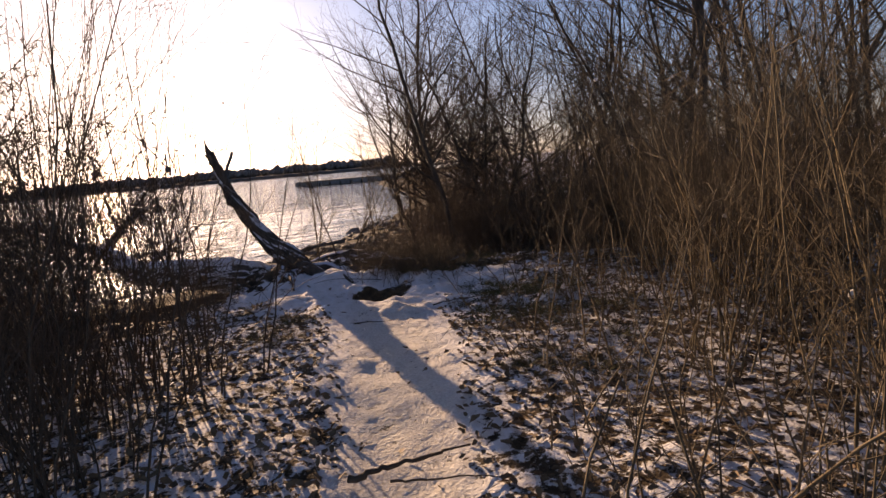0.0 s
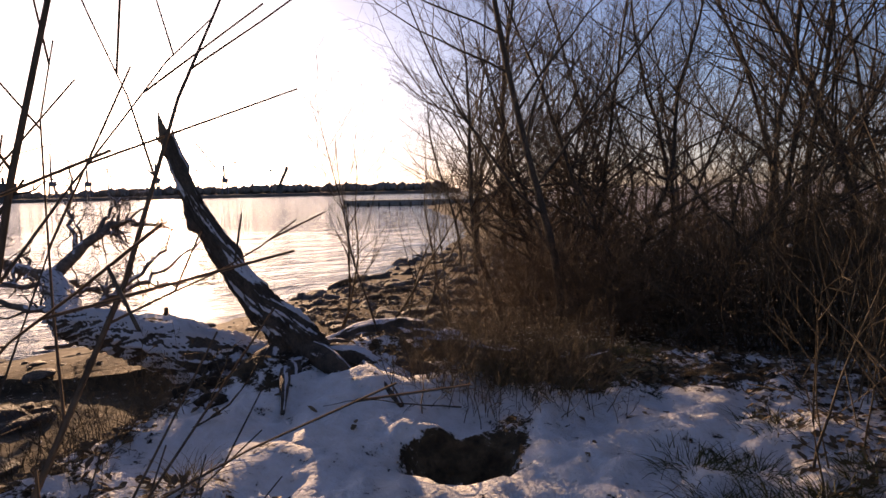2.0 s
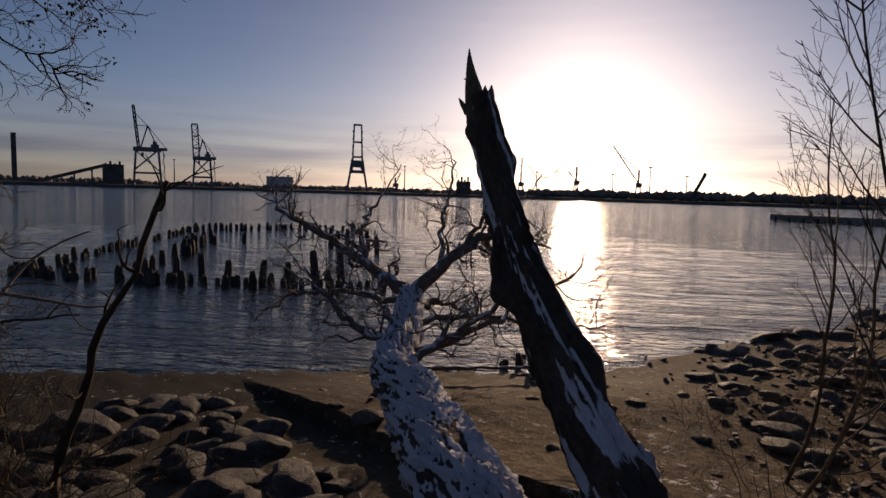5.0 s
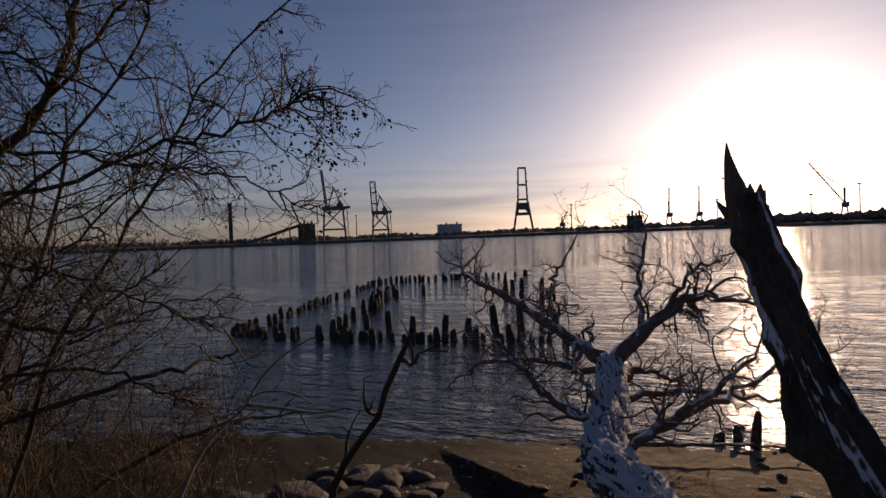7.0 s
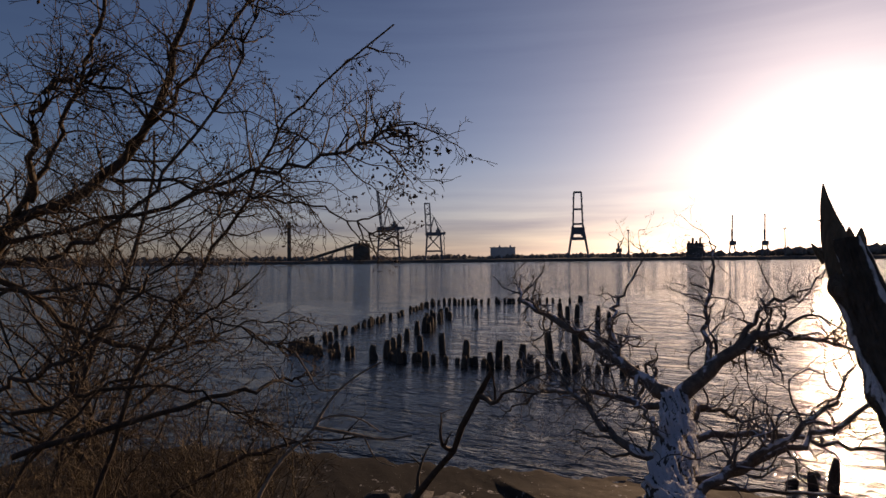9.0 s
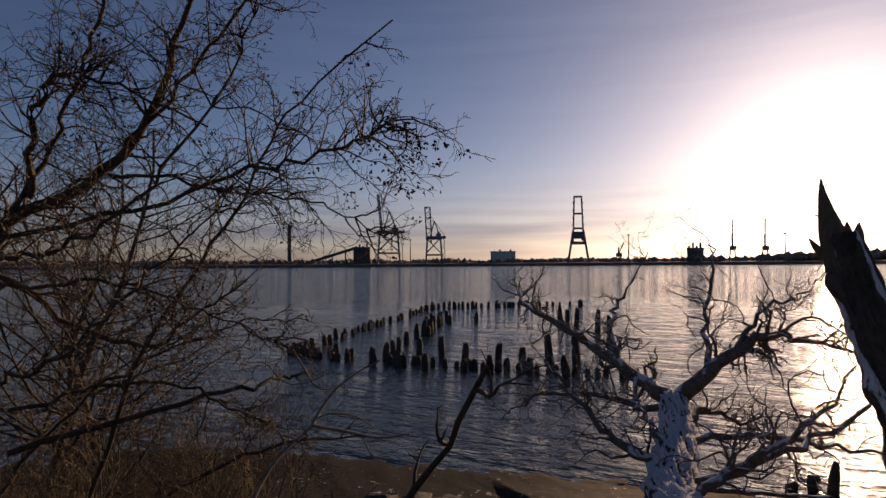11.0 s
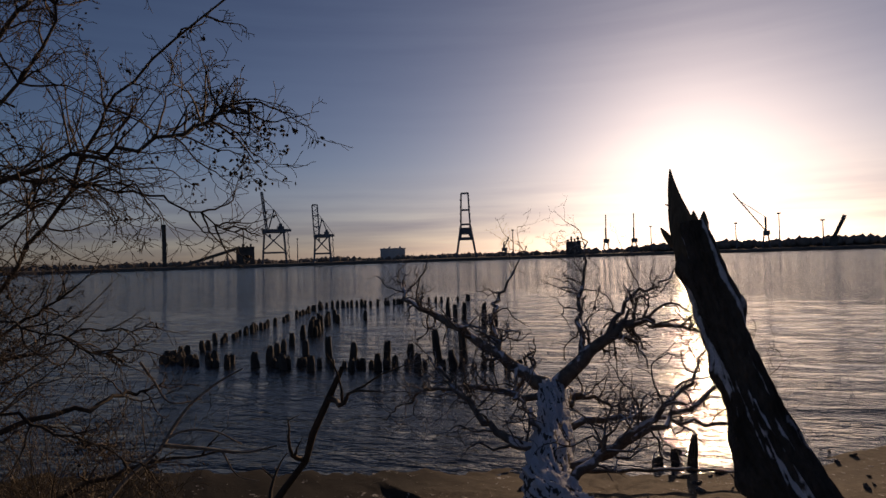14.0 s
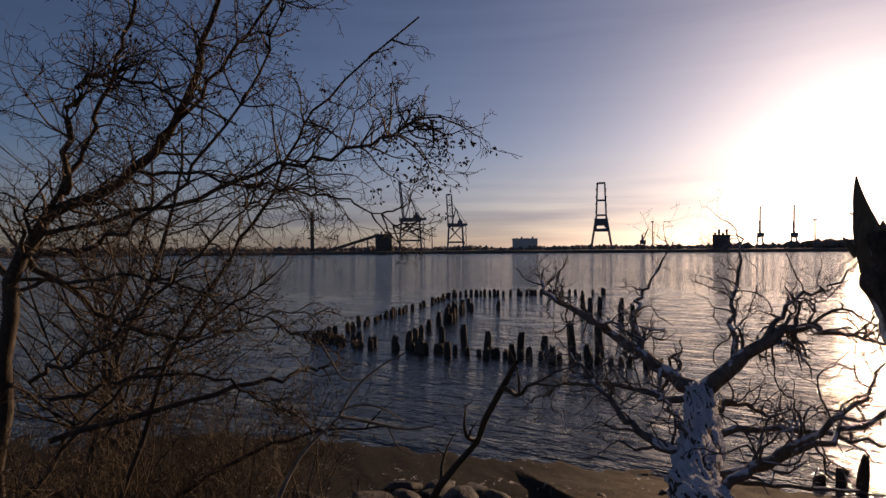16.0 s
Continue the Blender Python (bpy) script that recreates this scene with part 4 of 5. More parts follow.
stick("fallen_stick", [(0.9, 6.35, 0.04), (0.6, 6.2, 0.1), (0.3, 6.2, 0.12), (0.05, 6.1, 0.1)], 0.006, "thin twig lying on the snow", 1, 16, twig_dark)
# broken stakes at the waterline
for x, y, hh, lean in ((-5.5, 12.2, 0.42, 0.05), (-5.68, 12.1, 0.22, -0.04), (-5.85, 11.9, 0.14, 0.1), (-5.95, 12.5, 0.16, 0.0)):
    v, f = rough_trunk([(0, 0, -0.3), (0, 0, 0), (lean * 0.5, 0, hh * 0.6), (lean, 0, hh)], [0.075, 0.07, 0.06, 0.03], 14, 12, 0.25, x * 3)
    ob = link_mesh("broken_stake", v, f, pile_wood)
    ob.location = (x, y, height(x, y))
    tagged(ob, "short rotten stake at the waterline", "timber stake", "stakes at the waterline")

# pale dry stalks among the thicket
R = random.Random(41)
stalks = []
for k in range(5):
    out = {}
    grow(R, out, Vector((0, 0, -0.05)), Vector((R.gauss(0, 0.1), R.gauss(0, 0.1), 1)), R.uniform(1.5, 2.3), 0.006, 0, [(9, 2, 0.2, 25, 0.6), (4, 0, 0, 0, 0)], 0.05, 0.0)
    v, f = tubes([q for lv in out.values() for q in lv], 5)
    stalks.append(tagged(link_mesh("dry_stalk", v, f, straw), "pale dry stalk standing among the brown shrubs", "stalk", "dry stalks in the thicket"))
scatter(stalks, spots_in(R, 42, (3.0, 6.0), (2.2, 7.5), lambda x, y: x > 3.5 + 0.3 * max(0, 4.5 - y), 0.2), R, 0.8, 1.2)


# ---- grass tufts ----
def tuft(seed, blades, h, spread, material, label):
    R = random.Random(seed)
    verts, faces = [], []
    for k in range(blades):
        a, d = R.uniform(0, 6.283), spread * R.random()
        q = Vector((d * math.cos(a), d * math.sin(a), -0.02))
        dr = Vector((math.cos(a) * 0.6 + R.gauss(0, 0.3), math.sin(a) * 0.6 + R.gauss(0, 0.3), 1)).normalized()
        side = dr.cross(Vector((R.gauss(0, 1), R.gauss(0, 1), 0.2))).normalized()
        l, w2 = h * R.uniform(0.4, 1.1), R.uniform(0.002, 0.004)
        o = len(verts)
        for i in range(4):
            u = i / 3
            c = q + dr * (l * u) + Vector((dr.x * 0.5, dr.y * 0.5, -0.45)) * (l * u * u)
            verts.extend([c - side * w2 * (1 - 0.8 * u), c + side * w2 * (1 - 0.8 * u)])
        for i in range(3):
            faces.append((o + 2 * i, o + 2 * i + 1, o + 2 * i + 3, o + 2 * i + 2))
    ob = link_mesh("grass_tuft", verts, faces, material)
    return tagged(ob, label, "grass", "grass tufts on the bank")


R = random.Random(43)
green = [tuft(300 + k, 190, 0.2, 0.22, grass_green, "dull green-brown grass tuft beside the path") for k in range(3)]
scatter(green, [(2.35, 5.0), (2.55, 5.35), (2.7, 4.7), (2.95, 5.1), (2.5, 5.8), (2.9, 5.7), (3.1, 4.4), (0.35, 4.5), (0.2, 4.0), (2.75, 6.3)] + spots_in(R, 24, (2.1, 3.7), (2.6, 6.0), lambda x, y: x > at_y(PATH_LINE, y) + 0.72, 0.17) + spots_in(R, 18, (0.5, 2.2), (6.8, 8.2), lambda x, y: True, 0.2), R, 0.7, 1.3)
dry = [tuft(310 + k, 140, 0.3, 0.18, straw, "dry straw-coloured grass tuft on the snowy bank") for k in range(3)]
scatter(dry, spots_in(R, 26, (-0.2, 2.6), (6.9, 9.0), lambda x, y: True, 0.2) + [(0.45, 3.9), (0.2, 4.7), (-0.3, 5.2), (2.6, 3.9)], R, 0.5, 1.0)

# ---- fallen leaves ----
lv, lf = [], []
R = random.Random(51)
for k in range(15000):
    x, y = R.uniform(-2.6, 6.5), R.uniform(-0.6, 9.5)
    d = abs(x - at_y(PATH_LINE, y))
    if (d < path_half(y) - 0.05 and y < 7 and R.random() < 0.97) or (abs(x - 0.9) < 1.8 and abs(y - 6.1) < 0.9 and R.random() < 0.97) or near_dist(EDGE, x, y) < -0.5:
        continue
    c = Vector((x, y, height(x, y) + R.uniform(0.0, 0.025)))
    a = R.uniform(0, 6.283)
    u = Vector((math.cos(a), math.sin(a), R.gauss(0, 0.35))).normalized()
    w2 = Vector((-math.sin(a), math.cos(a), R.gauss(0, 0.35))).normalized()
    l, w3, curl = R.uniform(0.02, 0.045), R.uniform(0.011, 0.024), R.uniform(0.004, 0.022)
    o = len(lv)
    up = Vector((0, 0, curl))
    lv.extend([c - u * l, c - u * l * 0.2 + w2 * w3 + up, c + u * l * 0.7 + w2 * w3 * 0.7 + up * 0.6, c + u * l + up, c + u * l * 0.7 - w2 * w3 * 0.7 + up * 0.8, c - u * l * 0.2 - w2 * w3 + up, c + u * l * 0.1])
    lf.extend([(o, o + 6, o + 1), (o + 1, o + 6, o + 2), (o + 2, o + 6, o + 3), (o + 3, o + 6, o + 4), (o + 4, o + 6, o + 5), (o + 5, o + 6, o)])
tagged(link_mesh("fallen_leaves", lv, lf, leaf_brown), "curled brown dead leaves scattered over the snow", "leaves", kind="stuff")

# ---- piles of an old jetty ----
pile_protos = []
for k in range(6):
    hh = [0.15, 0.22, 0.3, 0.42, 0.52, 0.8][k]
    rr = [0.08, 0.09, 0.1, 0.11, 0.115, 0.12][k]
    v, f = rough_trunk([(0, 0, -0.9), (0.01, 0, -0.2), (0.0, 0.01, hh * 0.6), (0.01, 0.0, hh)], [rr * 1.05, rr, rr * 0.95, rr * 0.7], 14, 10, 0.22, k * 4.7)
    for i in range(len(v) - 10, len(v)):
        v[i] = v[i] + Vector((0, 0, 0.07 * math.sin(i * 2.3)))
    ob = link_mesh("timber_post", v, f, pile_wood)
    pile_protos.append(tagged(ob, "rotten dark timber post standing in the water", "timber post", "posts of the old jetty"))
R = random.Random(9)


def pile(x, y, k, first=[0] * 6):
    m = pose(x, y, WATER, R.gauss(0, 3), R.gauss(0, 3), R.uniform(0, 360))
    if first[k] == 0:
        first[k], ob = 1, pile_protos[k]
        ob.matrix_basis = m
    else:
        ob = copy_thing(pile_protos[k], m)
    ob.scale = (1, 1, R.uniform(0.8, 1.15))


def pile_row(a, b, step, kinds, jit):
    n = int(math.hypot(b[0] - a[0], b[1] - a[1]) / step)
    for i in range(n + 1):
        u = (i + R.uniform(-0.3, 0.3)) / n
        if R.random() < 0.9:
            pile(a[0] + (b[0] - a[0]) * u + R.gauss(0, jit), a[1] + (b[1] - a[1]) * u + R.gauss(0, jit), R.choice(kinds))


pile_row((-20.3, 7.0), (-18.1, 8.35), 0.2, (0, 1, 1), 0.07)
pile_row((-20.5, 7.35), (-18.3, 8.8), 0.24, (1, 1, 2), 0.08)
pile_row((-17.9, 8.5), (-12.6, 14.8), 0.27, (0, 0, 1, 1), 0.07)
for x, y, k in ((-17.3, 9.2, 3), (-16.4, 9.75, 3), (-15.7, 10.3, 3), (-15.1, 11.2, 2), (-14.6, 11.75, 3), (-14.0, 12.6, 3), (-13.5, 13.4, 3), (-18.4, 11.0, 3), (-17.4, 11.4, 4), (-16.95, 12.0, 4), (-16.0, 12.65, 4), (-15.35, 13.1, 4), (-15.0, 13.8, 5), (-14.5, 14.35, 5), (-24.4, 19.8, 5), (-24.1, 20.0, 5), (-23.8, 20.3, 5), (-21.7, 20.0, 5), (-21.3, 20.3, 4), (-27.4, 16.8, 3)):
    pile(x, y, k)
pile_row((-17.6, 9.5), (-23.0, 12.6), 0.75, (2, 3, 3), 0.12)
pile_row((-23.0, 12.6), (-28.2, 15.7), 0.6, (3, 4, 4), 0.15)
pile_row((-20.5, 7.3), (-36.2, 17.6), 0.33, (0, 0, 1, 1, 2), 0.1)
pile_row((-36.2, 17.6), (-35.2, 22.7), 0.24, (2, 2, 3), 0.1)
pile_row((-35.2, 22.7), (-34.0, 27.5), 0.4, (2, 3), 0.12)

# ---- boulders ----
rock_protos = []
for k in range(8):
    bm = bmesh.new()
    bmesh.ops.create_icosphere(bm, subdivisions=3, radius=1)
    cuts = [Vector((rng.gauss(0, 1), rng.gauss(0, 1), rng.gauss(0, 1))).normalized() for c in range(11)]
    for q in bm.verts:
        n = noise.noise(q.co * 0.9 + Vector((k * 5, 0, 0))) * 0.45 + noise.noise(q.co * 2.4 + Vector((0, k * 5, 0))) * 0.2 + noise.noise(q.co * 5.5 + Vector((k * 3, k, 0))) * 0.1
        q.co *= 1 + n * 0.7
        for cut in cuts:
            over = q.co.dot(cut) - 0.72
            if over > 0:
                q.co -= cut * over * 0.9
        q.co.z *= 0.46
        q.co.x *= 1.25
    for fc in bm.faces:
        fc.smooth = True
    ob = part("boulder", bm, stone)
    rock_protos.append(tagged(ob, "wet grey boulder on the shore", "boulder", "boulders along the shore"))
R = random.Random(12)


def rocks(spots, lo, hi, kinds, first=[0] * 8):
    for x, y in spots:
        k = R.choice(kinds)
        s = R.uniform(lo, hi) * R.uniform(0.7, 1.2)
        m = pose(x, y, max(height(x, y), WATER - 0.05) + s * 0.04, R.gauss(0, 10), R.gauss(0, 10), R.uniform(0, 360))
        if not first[k]:
            first[k], ob = 1, rock_protos[k]
            ob.matrix_basis = m
        else:
            ob = copy_thing(rock_protos[k], m)
        ob.scale = (s, s, s)


def stony(x, y):
    """The heap of stones beyond the patch of sand."""
    return x > float(np.interp(y, [9.3, 10.4, 12.3, 15.3, 20], [-0.9, -1.7, -2.95, -4.5, -4.0])) and near_dist(SHORE, x, y) > -0.7


rocks(spots_in(R, 185, (-6, 2.4), (9.6, 28), lambda x, y: stony(x, y) and near_dist(EDGE, x, y) < 0.2 and x < -0.2 + 0.12 * (y - 9) and y < 9.6 + 18 * abs(math.sin(x * 91.7 + y * 37.1)), 0.19), 0.12, 0.27, (0, 1, 2, 3, 4, 5, 6, 7))
rocks(spots_in(R, 98, (-7.2, -2.6), (4.6, 7.9), lambda x, y: x < -3.0 - 0.5 * (y - 6.8) - 0.3 * (y < 6) and near_dist(SHORE, x, y) > 1.4, 0.22), 0.13, 0.27, (0, 1, 2, 3, 4, 5, 6, 7))
rocks(spots_in(R, 16, (-6.8, -2.0), (8.6, 13.0), lambda x, y: near_dist(SHORE, x, y) > -0.4 and near_dist(EDGE, x, y) < -0.8 and not stony(x, y), 0.35), 0.06, 0.17, (4, 5, 6, 7))

# small stones between them, past counting
R = random.Random(88)
base_bm = bmesh.new()
bmesh.ops.create_icosphere(base_bm, subdivisions=1, radius=1)
ball = [v.co.copy() for v in base_bm.verts]
tri = [tuple(v.index for v in fc.verts) for fc in base_bm.faces]
base_bm.free()
pv, pf = [], []
for x, y in spots_in(R, 900, (-6.5, 2.0), (8.6, 17.0), lambda x, y: near_dist(SHORE, x, y) > -0.3 and near_dist(EDGE, x, y) < -0.4 and (stony(x, y) or R.random() < 0.08), 0.06):
    r = R.uniform(0.018, 0.06)
    turn = Euler((R.gauss(0, 0.3), R.gauss(0, 0.3), R.uniform(0, 6.28))).to_matrix()
    shape = Vector((R.uniform(0.9, 1.5), R.uniform(0.7, 1.1), R.uniform(0.45, 0.75)))
    o = len(pv)
    c = Vector((x, y, max(height(x, y), WATER - 0.02) + r * 0.2))
    for q in ball:
        j = 1 + 0.3 * noise.noise(q * 1.4 + c * 7)
        pv.append(c + turn @ Vector((q.x * shape.x, q.y * shape.y, q.z * shape.z)) * (r * j))
    pf.extend(tuple(o + i for i in t) for t in tri)
tagged(link_mesh("shore_stones", pv, pf, stone, smooth=False), "small wet grey stones strewn over the shore", "stones", kind="stuff")

# ---- far shore ----
EYE0 = Vector((-0.3, 5.3, 1.88))


def far(az, d, el=None, z=0.0):
    a = radians(az)
    zz = z if el is None else EYE0.z + d * math.tan(radians(el))
    return Vector((EYE0.x + d * math.sin(a), EYE0.y + d * math.cos(a), zz))


def beam(bm, a, b, w, h=None):
    a, b = Vector(a), Vector(b)
    t = (b - a)
    m = Matrix.Translation((a + b) / 2) @ t.to_track_quat("Z", "Y").to_matrix().to_4x4() @ Matrix.Diagonal((w, h or w, t.length, 1))
    bmesh.ops.create_cube(bm, size=1, matrix=m)


D = 620
verts, faces = [], []
az = -135.0
cols = []
while az < -8:
    cols.append(az)
    az += 0.5
for a in cols:
    edge = D - 40 + 12 * noise.noise((a * 0.3, 0, 0))
    for d, z in ((edge - 6, WATER - 0.5), (edge, WATER + 2.5), (edge + 40, WATER + 3.2), (edge + 300, WATER + 7 + 2 * noise.noise((a * 0.5, 3, 0))), (edge + 1500, WATER + 10)):
        verts.append(far(a, d, z=z))
for i in range(len(cols) - 1):
    for k in range(4):
        o = i * 5 + k
        faces.append((o, o + 5, o + 6, o + 1))
tagged(link_mesh("pavement_far_quay", verts, faces, bank_earth), "low far bank and quay across the river", "far bank", kind="structure")

# far woods: many small crowns
wv, wf = [], []
R = random.Random(31)
bm0 = bmesh.new()
bmesh.ops.create_icosphere(bm0, subdivisions=1, radius=1)
ico_v, ico_f = [q.co.copy() for q in bm0.verts], [[q.index for q in fc.verts] for fc in bm0.faces]
bm0.free()


def crown(x, y, z, sx, sz):
    o = len(wv)
    for q in ico_v:
        n = 1 + R.uniform(-0.3, 0.3)
        wv.append((x + q.x * sx * n, y + q.y * sx * n, z + q.z * sz * n))
    wf.extend([[o + i for i in fc] for fc in ico_f])


for k in range(4600):
    a = R.uniform(-130, -10)
    q = far(a, D + R.uniform(15, 260))
    s = R.uniform(1.3, 4.2) * (0.85 + 0.5 * noise.noise((a * 0.25, 1, 0))) * (1.0 + 0.45 * smooth(-50, -25, a))
    crown(q.x, q.y, WATER + 3 + s * 0.6 + (2 if a > -42 else 0), s * 1.1, s * 1.1)
tagged(link_mesh("far_woods", wv, wf, woods), "dark band of far leafless trees across the river", "far trees", kind="stuff")


def quay_crane(az, d, el_top, width, lean, gap, name="quay_crane"):
    """Ship-to-shore gantry with its boom raised."""
    base = far(az, d, z=WATER + 2.5)
    H = d * math.tan(radians(el_top)) + EYE0.z - base.z
    ob = thing(name, base, label="tall grey ship-to-shore gantry crane with raised boom", category="crane", group="harbour cranes")
    ob.rotation_euler = (0, 0, -radians(az))
    hw, ph = width / 2, H * 0.46
    for sx in (-1, 1):
        for sy in (-8, 8):
            bm = bmesh.new()
            beam(bm, (sx * hw, sy, 0), (sx * hw * 0.8, sy, ph), 1.6)
            part("leg", bm, steel, ob)
    cross = [((-hw, sy, zz), (hw, sy, zz), 1.5) for sy in (-8, 8) for zz in (ph * 0.35, ph * 0.97)]
    cross += [((-hw, sy, ph * 0.4), (hw * 0.8, sy, ph), 0.9) for sy in (-8, 8)]
    cross += [((sx * hw * 0.85, -8, ph), (sx * hw * 0.85, 8, ph), 1.4) for sx in (-1, 1)]
    for a, b, w in cross:
        bm = bmesh.new()
        beam(bm, a, b, w)
        part("crossbeam", bm, steel, ob)
    for sy in (-8, 8):
        bm = bmesh.new()
        beam(bm, (hw * 0.95, sy, ph * 0.38), (-hw * 0.8, sy, ph * 0.95), 0.7)
        part("brace", bm, steel, ob)
    for sx in (-1, 1):
        bm = bmesh.new()
        beam(bm, (sx * hw, -11, 0.8), (sx * hw, 11, 0.8), 2.0, 1.6)
        part("bogie", bm, steel, ob)
    bm = bmesh.new()
    beam(bm, (-hw, 0, ph * 1.02), (hw * 1.45, 0, ph * 1.02), 2.6, 2.6)
    part("girder", bm, steel, ob)
    bm = bmesh.new()
    beam(bm, (0.25 * hw, 0, ph * 1.05), (0.85 * hw, 0, ph * 1.05), 5, 6)
    beam(bm, (0.4 * hw, 0, ph * 1.18), (0.7 * hw, 0, ph * 1.18), 3, 3)
    part("machinery_house", bm, steel, ob)
    bm = bmesh.new()
    beam(bm, (-0.45 * hw, 0, ph * 0.86), (-0.25 * hw, 0, ph * 0.86), 3, 3.2)
    part("operator_cab", bm, steel, ob)
    bm = bmesh.new()
    for k in range(6):
        beam(bm, (hw * 1.05 + (k % 2) * 2.4, -8, ph * k / 6), (hw * 1.05 + ((k + 1) % 2) * 2.4, -8, ph * (k + 1) / 6), 0.5)
    beam(bm, (hw * 1.05 + 2.6, -8, 0), (hw * 0.9 + 2.6, -8, ph), 0.5)
    part("stair_tower", bm, steel, ob)
    bm = bmesh.new()
    for sx in (-gap, gap):
        beam(bm, (-hw * 0.6 + sx, 0, ph), (-hw * 0.6 + lean + sx, 0, H), 1.3)
    for k in range(9):
        u0, u1 = k / 9, (k + 1) / 9
        g = gap if k % 2 else -gap
        beam(bm, (-hw * 0.6 + lean * u0 - g, 0, ph + (H - ph) * u0), (-hw * 0.6 + lean * u1 + g, 0, ph + (H - ph) * u1), 0.5)
    for u in (0.3, 0.65, 1.0):
        zz = ph + (H - ph) * u
        beam(bm, (-hw * 0.6 + lean * u - gap, 0, zz), (-hw * 0.6 + lean * u + gap, 0, zz), 1.2)
    part("boom", bm, steel, ob)
    bm = bmesh.new()
    beam(bm, (-hw * 0.5, 0, ph), (hw * 0.05, 0, ph + (H - ph) * 0.55), 1.2)
    beam(bm, (hw * 0.8, 0, ph), (hw * 0.05, 0, ph + (H - ph) * 0.55), 1.0)
    part("mast", bm, steel, ob)
    for u in (0.55, 0.85):
        bm = bmesh.new()
        beam(bm, (hw * 0.05, 0, ph + (H - ph) * 0.55), (-hw * 0.6 + lean * u, 0, ph + (H - ph) * u), 0.5)
        part("stay", bm, steel, ob)
    bm = bmesh.new()
    beam(bm, (hw * 0.05, 0, ph + (H - ph) * 0.55), (hw * 1.35, 0, ph * 1.05), 0.5)
    part("stay", bm, steel, ob)
    return ob


quay_crane(-75.4, D - 10, 6.7, 23, -4.0, 0.8)
quay_crane(-71.0, D - 10, 5.5, 17, -1.5, 2.6)

# single-boom crane seen end on: splayed legs, narrow ladder-like boom
base = far(-57.15, D - 10, z=WATER + 2.5)
H = (D - 10) * math.tan(radians(6.3)) + EYE0.z - base.z
ob = thing("gantry_crane", base, label="tall dark gantry crane with raised ladder boom and splayed legs", category="crane", group="harbour cranes")
ob.rotation_euler = (0, 0, radians(57.15))
for sx in (-1, 1):
    bm = bmesh.new()
    beam(bm, (sx * 10.5, 0, 0), (sx * 5, 0, H * 0.5), 1.8)
    beam(bm, (sx * 10.5, 14, 0), (sx * 5, 10, H * 0.5), 1.6)
    part("leg", bm, steel, ob)
bm = bmesh.new()
beam(bm, (-7, 0, H * 0.3), (7, 0, H * 0.3), 5, 3)
beam(bm, (-5, 4, H * 0.42), (5, 4, H * 0.42), 6, 7)
beam(bm, (-7.5, 2, H * 0.46), (7.5, 2, H * 0.46), 0.6, 0.5)
beam(bm, (3, 1, H * 0.36), (6.5, 1, H * 0.36), 2.5, 3)
part("machinery_house", bm, steel, ob)
bm = bmesh.new()
for sx in (-1, 1):
    beam(bm, (sx * 5.2, 0, H * 0.3), (sx * 3.6, 0, H), 1.6)
for zz in (H * 0.52, H * 0.74, H * 0.995):
    beam(bm, (-4.0, 0, zz), (4.0, 0, zz), 1.8)
for sx in (-1, 1):
    for k in range(5):
        beam(bm, (sx * (4.9 - 0.25 * k), 0, H * (0.42 + 0.11 * k)), (sx * (6.0 - 0.25 * k), 2.5, H * (0.47 + 0.11 * k)), 0.5)
part("boom", bm, steel, ob)


def mast_light(az, el, d=D):
    b = far(az, d, z=WATER + 3)
    h = d * math.tan(radians(el)) + EYE0.z - b.z
    ob = thing("light_mast", b, label="tall thin harbour floodlight mast", category="light mast", group="harbour light masts")
    bm = bmesh.new()
    bmesh.ops.create_cone(bm, segments=8, radius1=0.7, radius2=0.35, depth=h, matrix=Matrix.Translation((0, 0, h / 2)))
    part("pole", bm, steel, ob)
    bm = bmesh.new()
    beam(bm, (-1.6, 0, h), (1.6, 0, h), 0.9, 1.2)
    part("floodlight", bm, steel, ob)


for az, el in ((-52.6, 2.55), (-39.9, 2.36), (-29.6, 2.95), (-32.9, 2.3), (-26.5, 2.2), (-73.3, 2.3), (-36.2, 2.2)):
    mast_light(az, el)


def jib_crane(az, el_top, az_tip, el_tip, d=D):
    """Level-luffing harbour crane: tower, cab, slanted jib."""
    b = far(az, d, z=WATER + 3)
    h = d * math.tan(radians(el_top)) + EYE0.z - b.z
    tip_z = d * math.tan(radians(el_tip)) + EYE0.z - b.z
    tip_x = d * math.tan(radians(az_tip - az))
    ob = thing("jib_crane", b, label="harbour jib crane with slanted jib", category="crane", group="harbour cranes")
    ob.rotation_euler = (0, 0, -radians(az))
    bm = bmesh.new()
    for sx in (-3, 3):
        for sy in (-3, 3):
            beam(bm, (sx, sy, 0), (sx * 0.5, sy * 0.5, h * 0.5), 0.9)
    part("portal", bm, steel, ob)
    bm = bmesh.new()
    beam(bm, (0, 0, h * 0.4), (0, 0, h), 1.8, 1.8)
    beam(bm, (-2.5, 0, h * 0.5), (3.5, 0, h * 0.5), 4, 4)
    part("tower", bm, steel, ob)
    bm = bmesh.new()
    beam(bm, (0, 0, h * 0.55), (tip_x, 0, tip_z), 1.1)
    beam(bm, (0, 0, h), (tip_x * 0.75, 0, h * 0.5 + (tip_z - h * 0.5) * 0.78), 0.5)
    part("jib", bm, steel, ob)


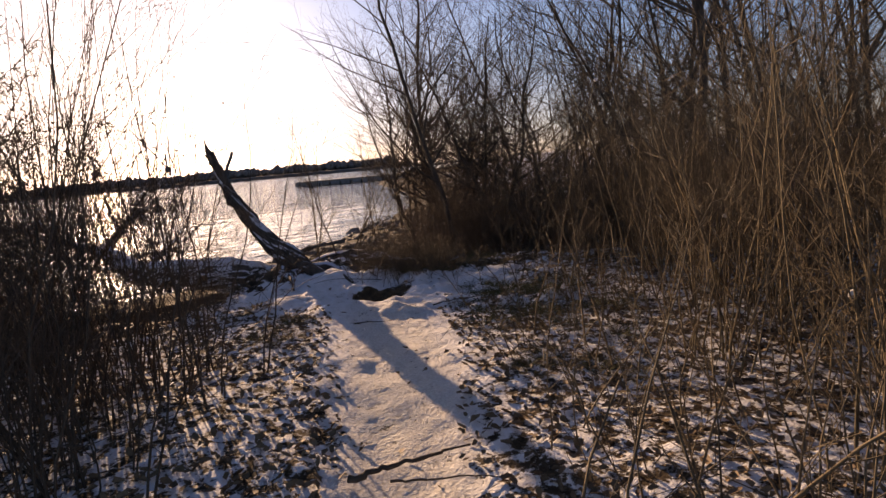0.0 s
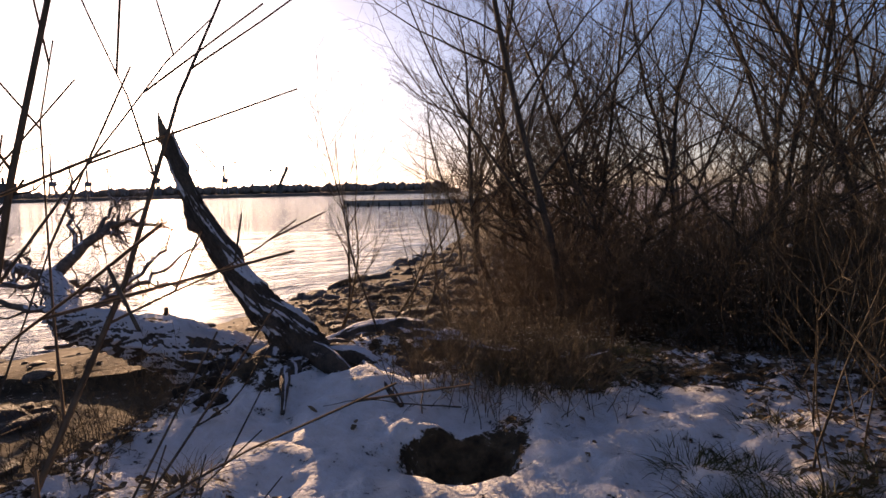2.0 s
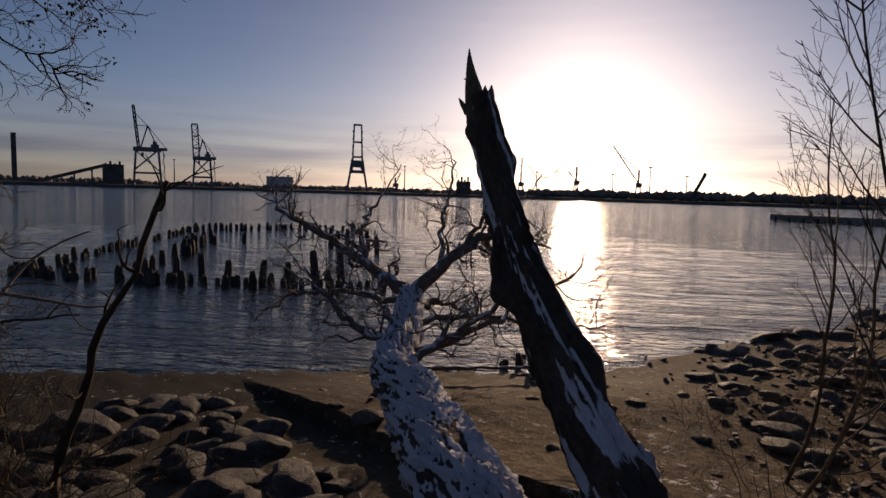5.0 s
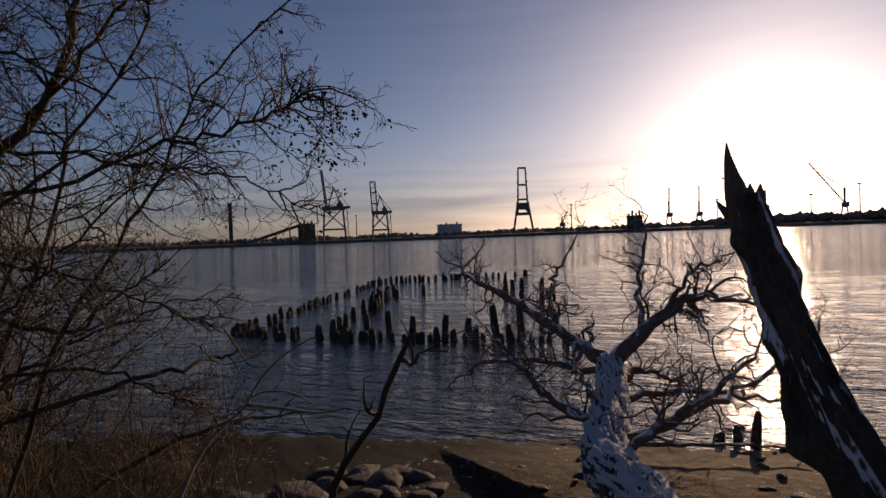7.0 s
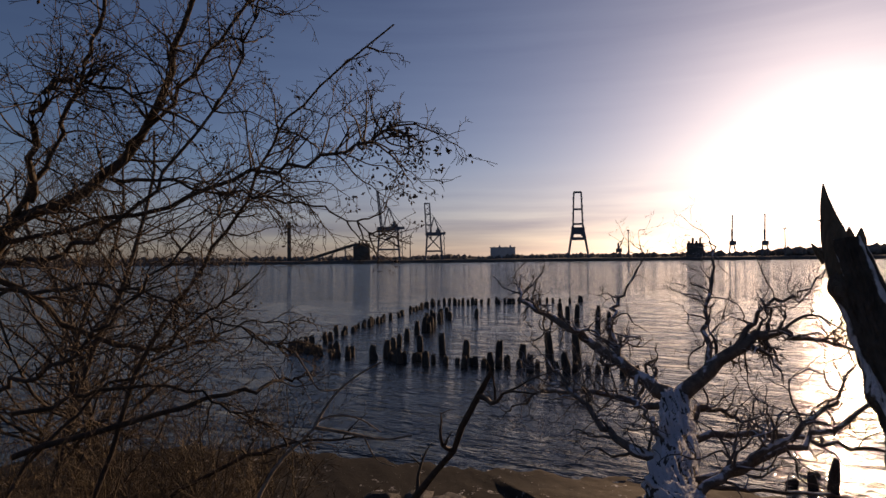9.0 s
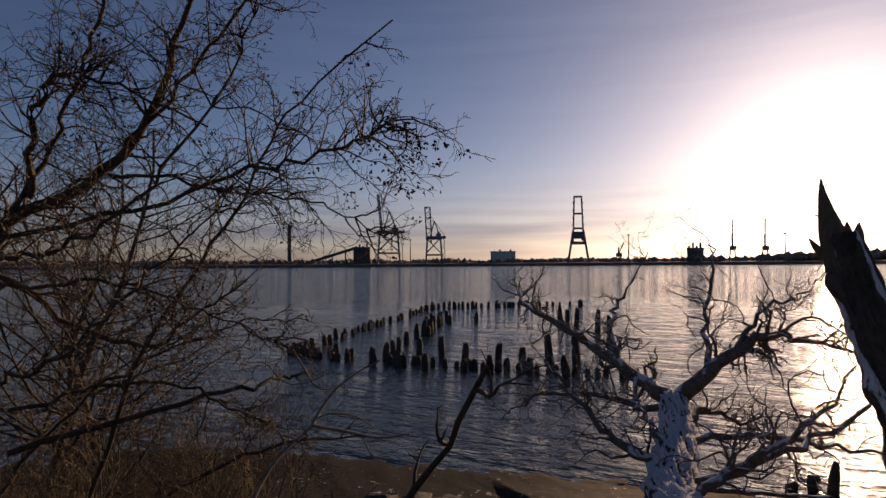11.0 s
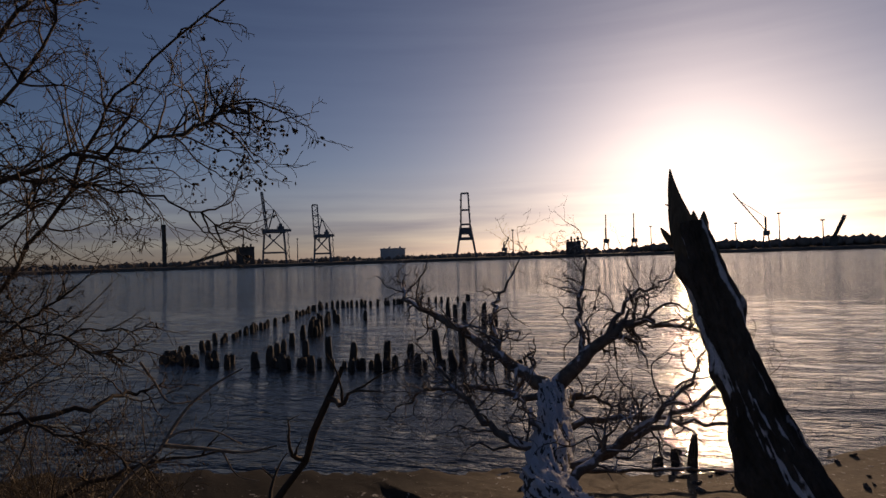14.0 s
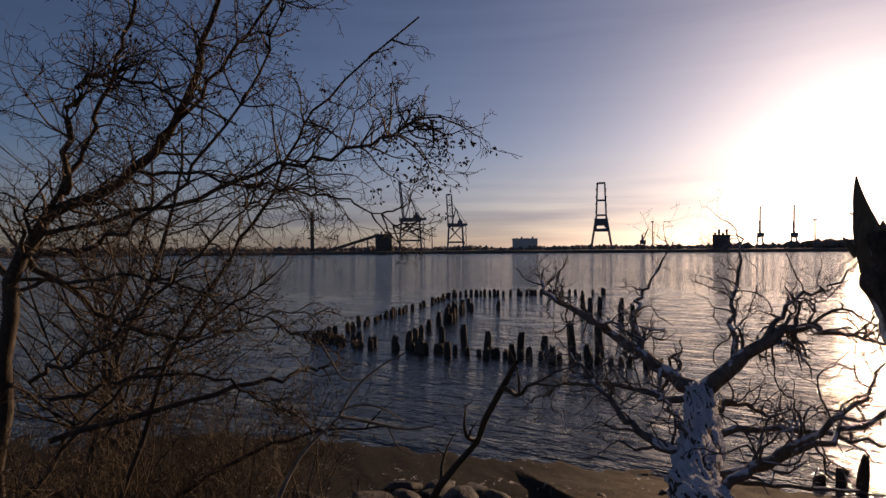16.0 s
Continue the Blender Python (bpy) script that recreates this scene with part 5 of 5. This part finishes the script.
jib_crane(-43.9, 2.4, -43.85, 3.65)
jib_crane(-41.4, 2.3, -41.35, 3.66)
jib_crane(-30.6, 2.7, -33.0, 4.9)
jib_crane(-53.5, 1.4, -53.0, 1.9)
jib_crane(-36.2, 2.9, -37.0, 2.5)


def block(name, az0, az1, el, d, depth, material, label, category, roof=0.0):
    a, b = far(az0, d, z=WATER + 2.8), far(az1, d, z=WATER + 2.8)
    wdt = (b - a).length
    h = d * math.tan(radians(el)) + EYE0.z - a.z
    ob = thing(name, (a + b) / 2, label=label, category=category)
    ob.rotation_euler = (0, 0, -radians((az0 + az1) / 2))
    bm = bmesh.new()
    beam(bm, (0, depth / 2, -1), (0, depth / 2, h), wdt, depth)
    part("wall", bm, material, ob)
    bm = bmesh.new()
    beam(bm, (-wdt * 0.52, depth / 2, h + 0.4), (wdt * 0.52, depth / 2, h + 0.4), depth * 1.04, 0.8)
    if roof:
        for k in range(4):
            beam(bm, (wdt * (-0.35 + 0.22 * k), depth / 2, h), (wdt * (-0.35 + 0.22 * k), depth / 2, h + roof * (1 + k % 2)), 2.0)
    part("roof", bm, material, ob)
    return ob


block("grain_silo", -78.8, -77.2, 1.6, D, 18, dark_clad, "dark windowless silo building on the far quay", "building", 2)
block("storage_hall", -65.5, -63.1, 1.1, D + 40, 25, pale_paint, "pale flat storage hall on the far quay", "building", 1.5)
block("port_office", -47.6, -46.2, 1.2, D, 12, dark_clad, "dark stepped port building with roof gear", "building", 3)
block("chimney_tower", -84.95, -84.6, 3.7, D, 4, dark_clad, "tall slim dark tower on the far quay", "tower")
# conveyor rising to the silo
ob = thing("conveyor_bridge", far(-83.8, D, z=0), label="inclined conveyor bridge rising to the silo", category="conveyor")
tip = far(-78.8, D, el=1.5) - ob.location
bm = bmesh.new()
beam(bm, (0, 0, 1), tip, 3, 3)
part("gallery", bm, dark_clad, ob)
for u in (0.35, 0.6, 0.85):
    bm = bmesh.new()
    beam(bm, (tip.x * u, tip.y * u, 0), (tip.x * u, tip.y * u, tip.z * u), 1.2)
    part("trestle", bm, steel, ob)

# slewing crane on the far bank
b = far(-25.6, D, z=WATER + 3)
ob = thing("slewing_crane", b, label="heavy dark slewing crane leaning over the far bank", category="crane", group="harbour cranes")
ob.rotation_euler = (0, 0, radians(25.6))
bm = bmesh.new()
beam(bm, (-3, 0, 0), (-1, 0, 9), 7, 6)
part("base", bm, dark_clad, ob)
bm = bmesh.new()
beam(bm, (-2, 0, 8), (6, 0, 25), 3.2, 3)
beam(bm, (5, 0, 23), (6.5, 0, 27), 4.5, 3)
part("boom", bm, dark_clad, ob)

# low quay reaching out from the wooded bank
ob = thing("low_pier", (-24, 107, WATER), label="low dark concrete pier reaching into the river", category="pier")
bm = bmesh.new()
beam(bm, (-11, 0, 0.55), (14, -3, 0.55), 6, 0.9)
part("deck", bm, concrete, ob)
for k in range(12):
    bm = bmesh.new()
    bmesh.ops.create_cone(bm, segments=8, radius1=0.2, radius2=0.2, depth=1.6, matrix=Matrix.Translation((-10.5 + 2 * k, -3.0 - 0.24 * k, -0.2)))
    part("support_post", bm, pile_wood, ob)
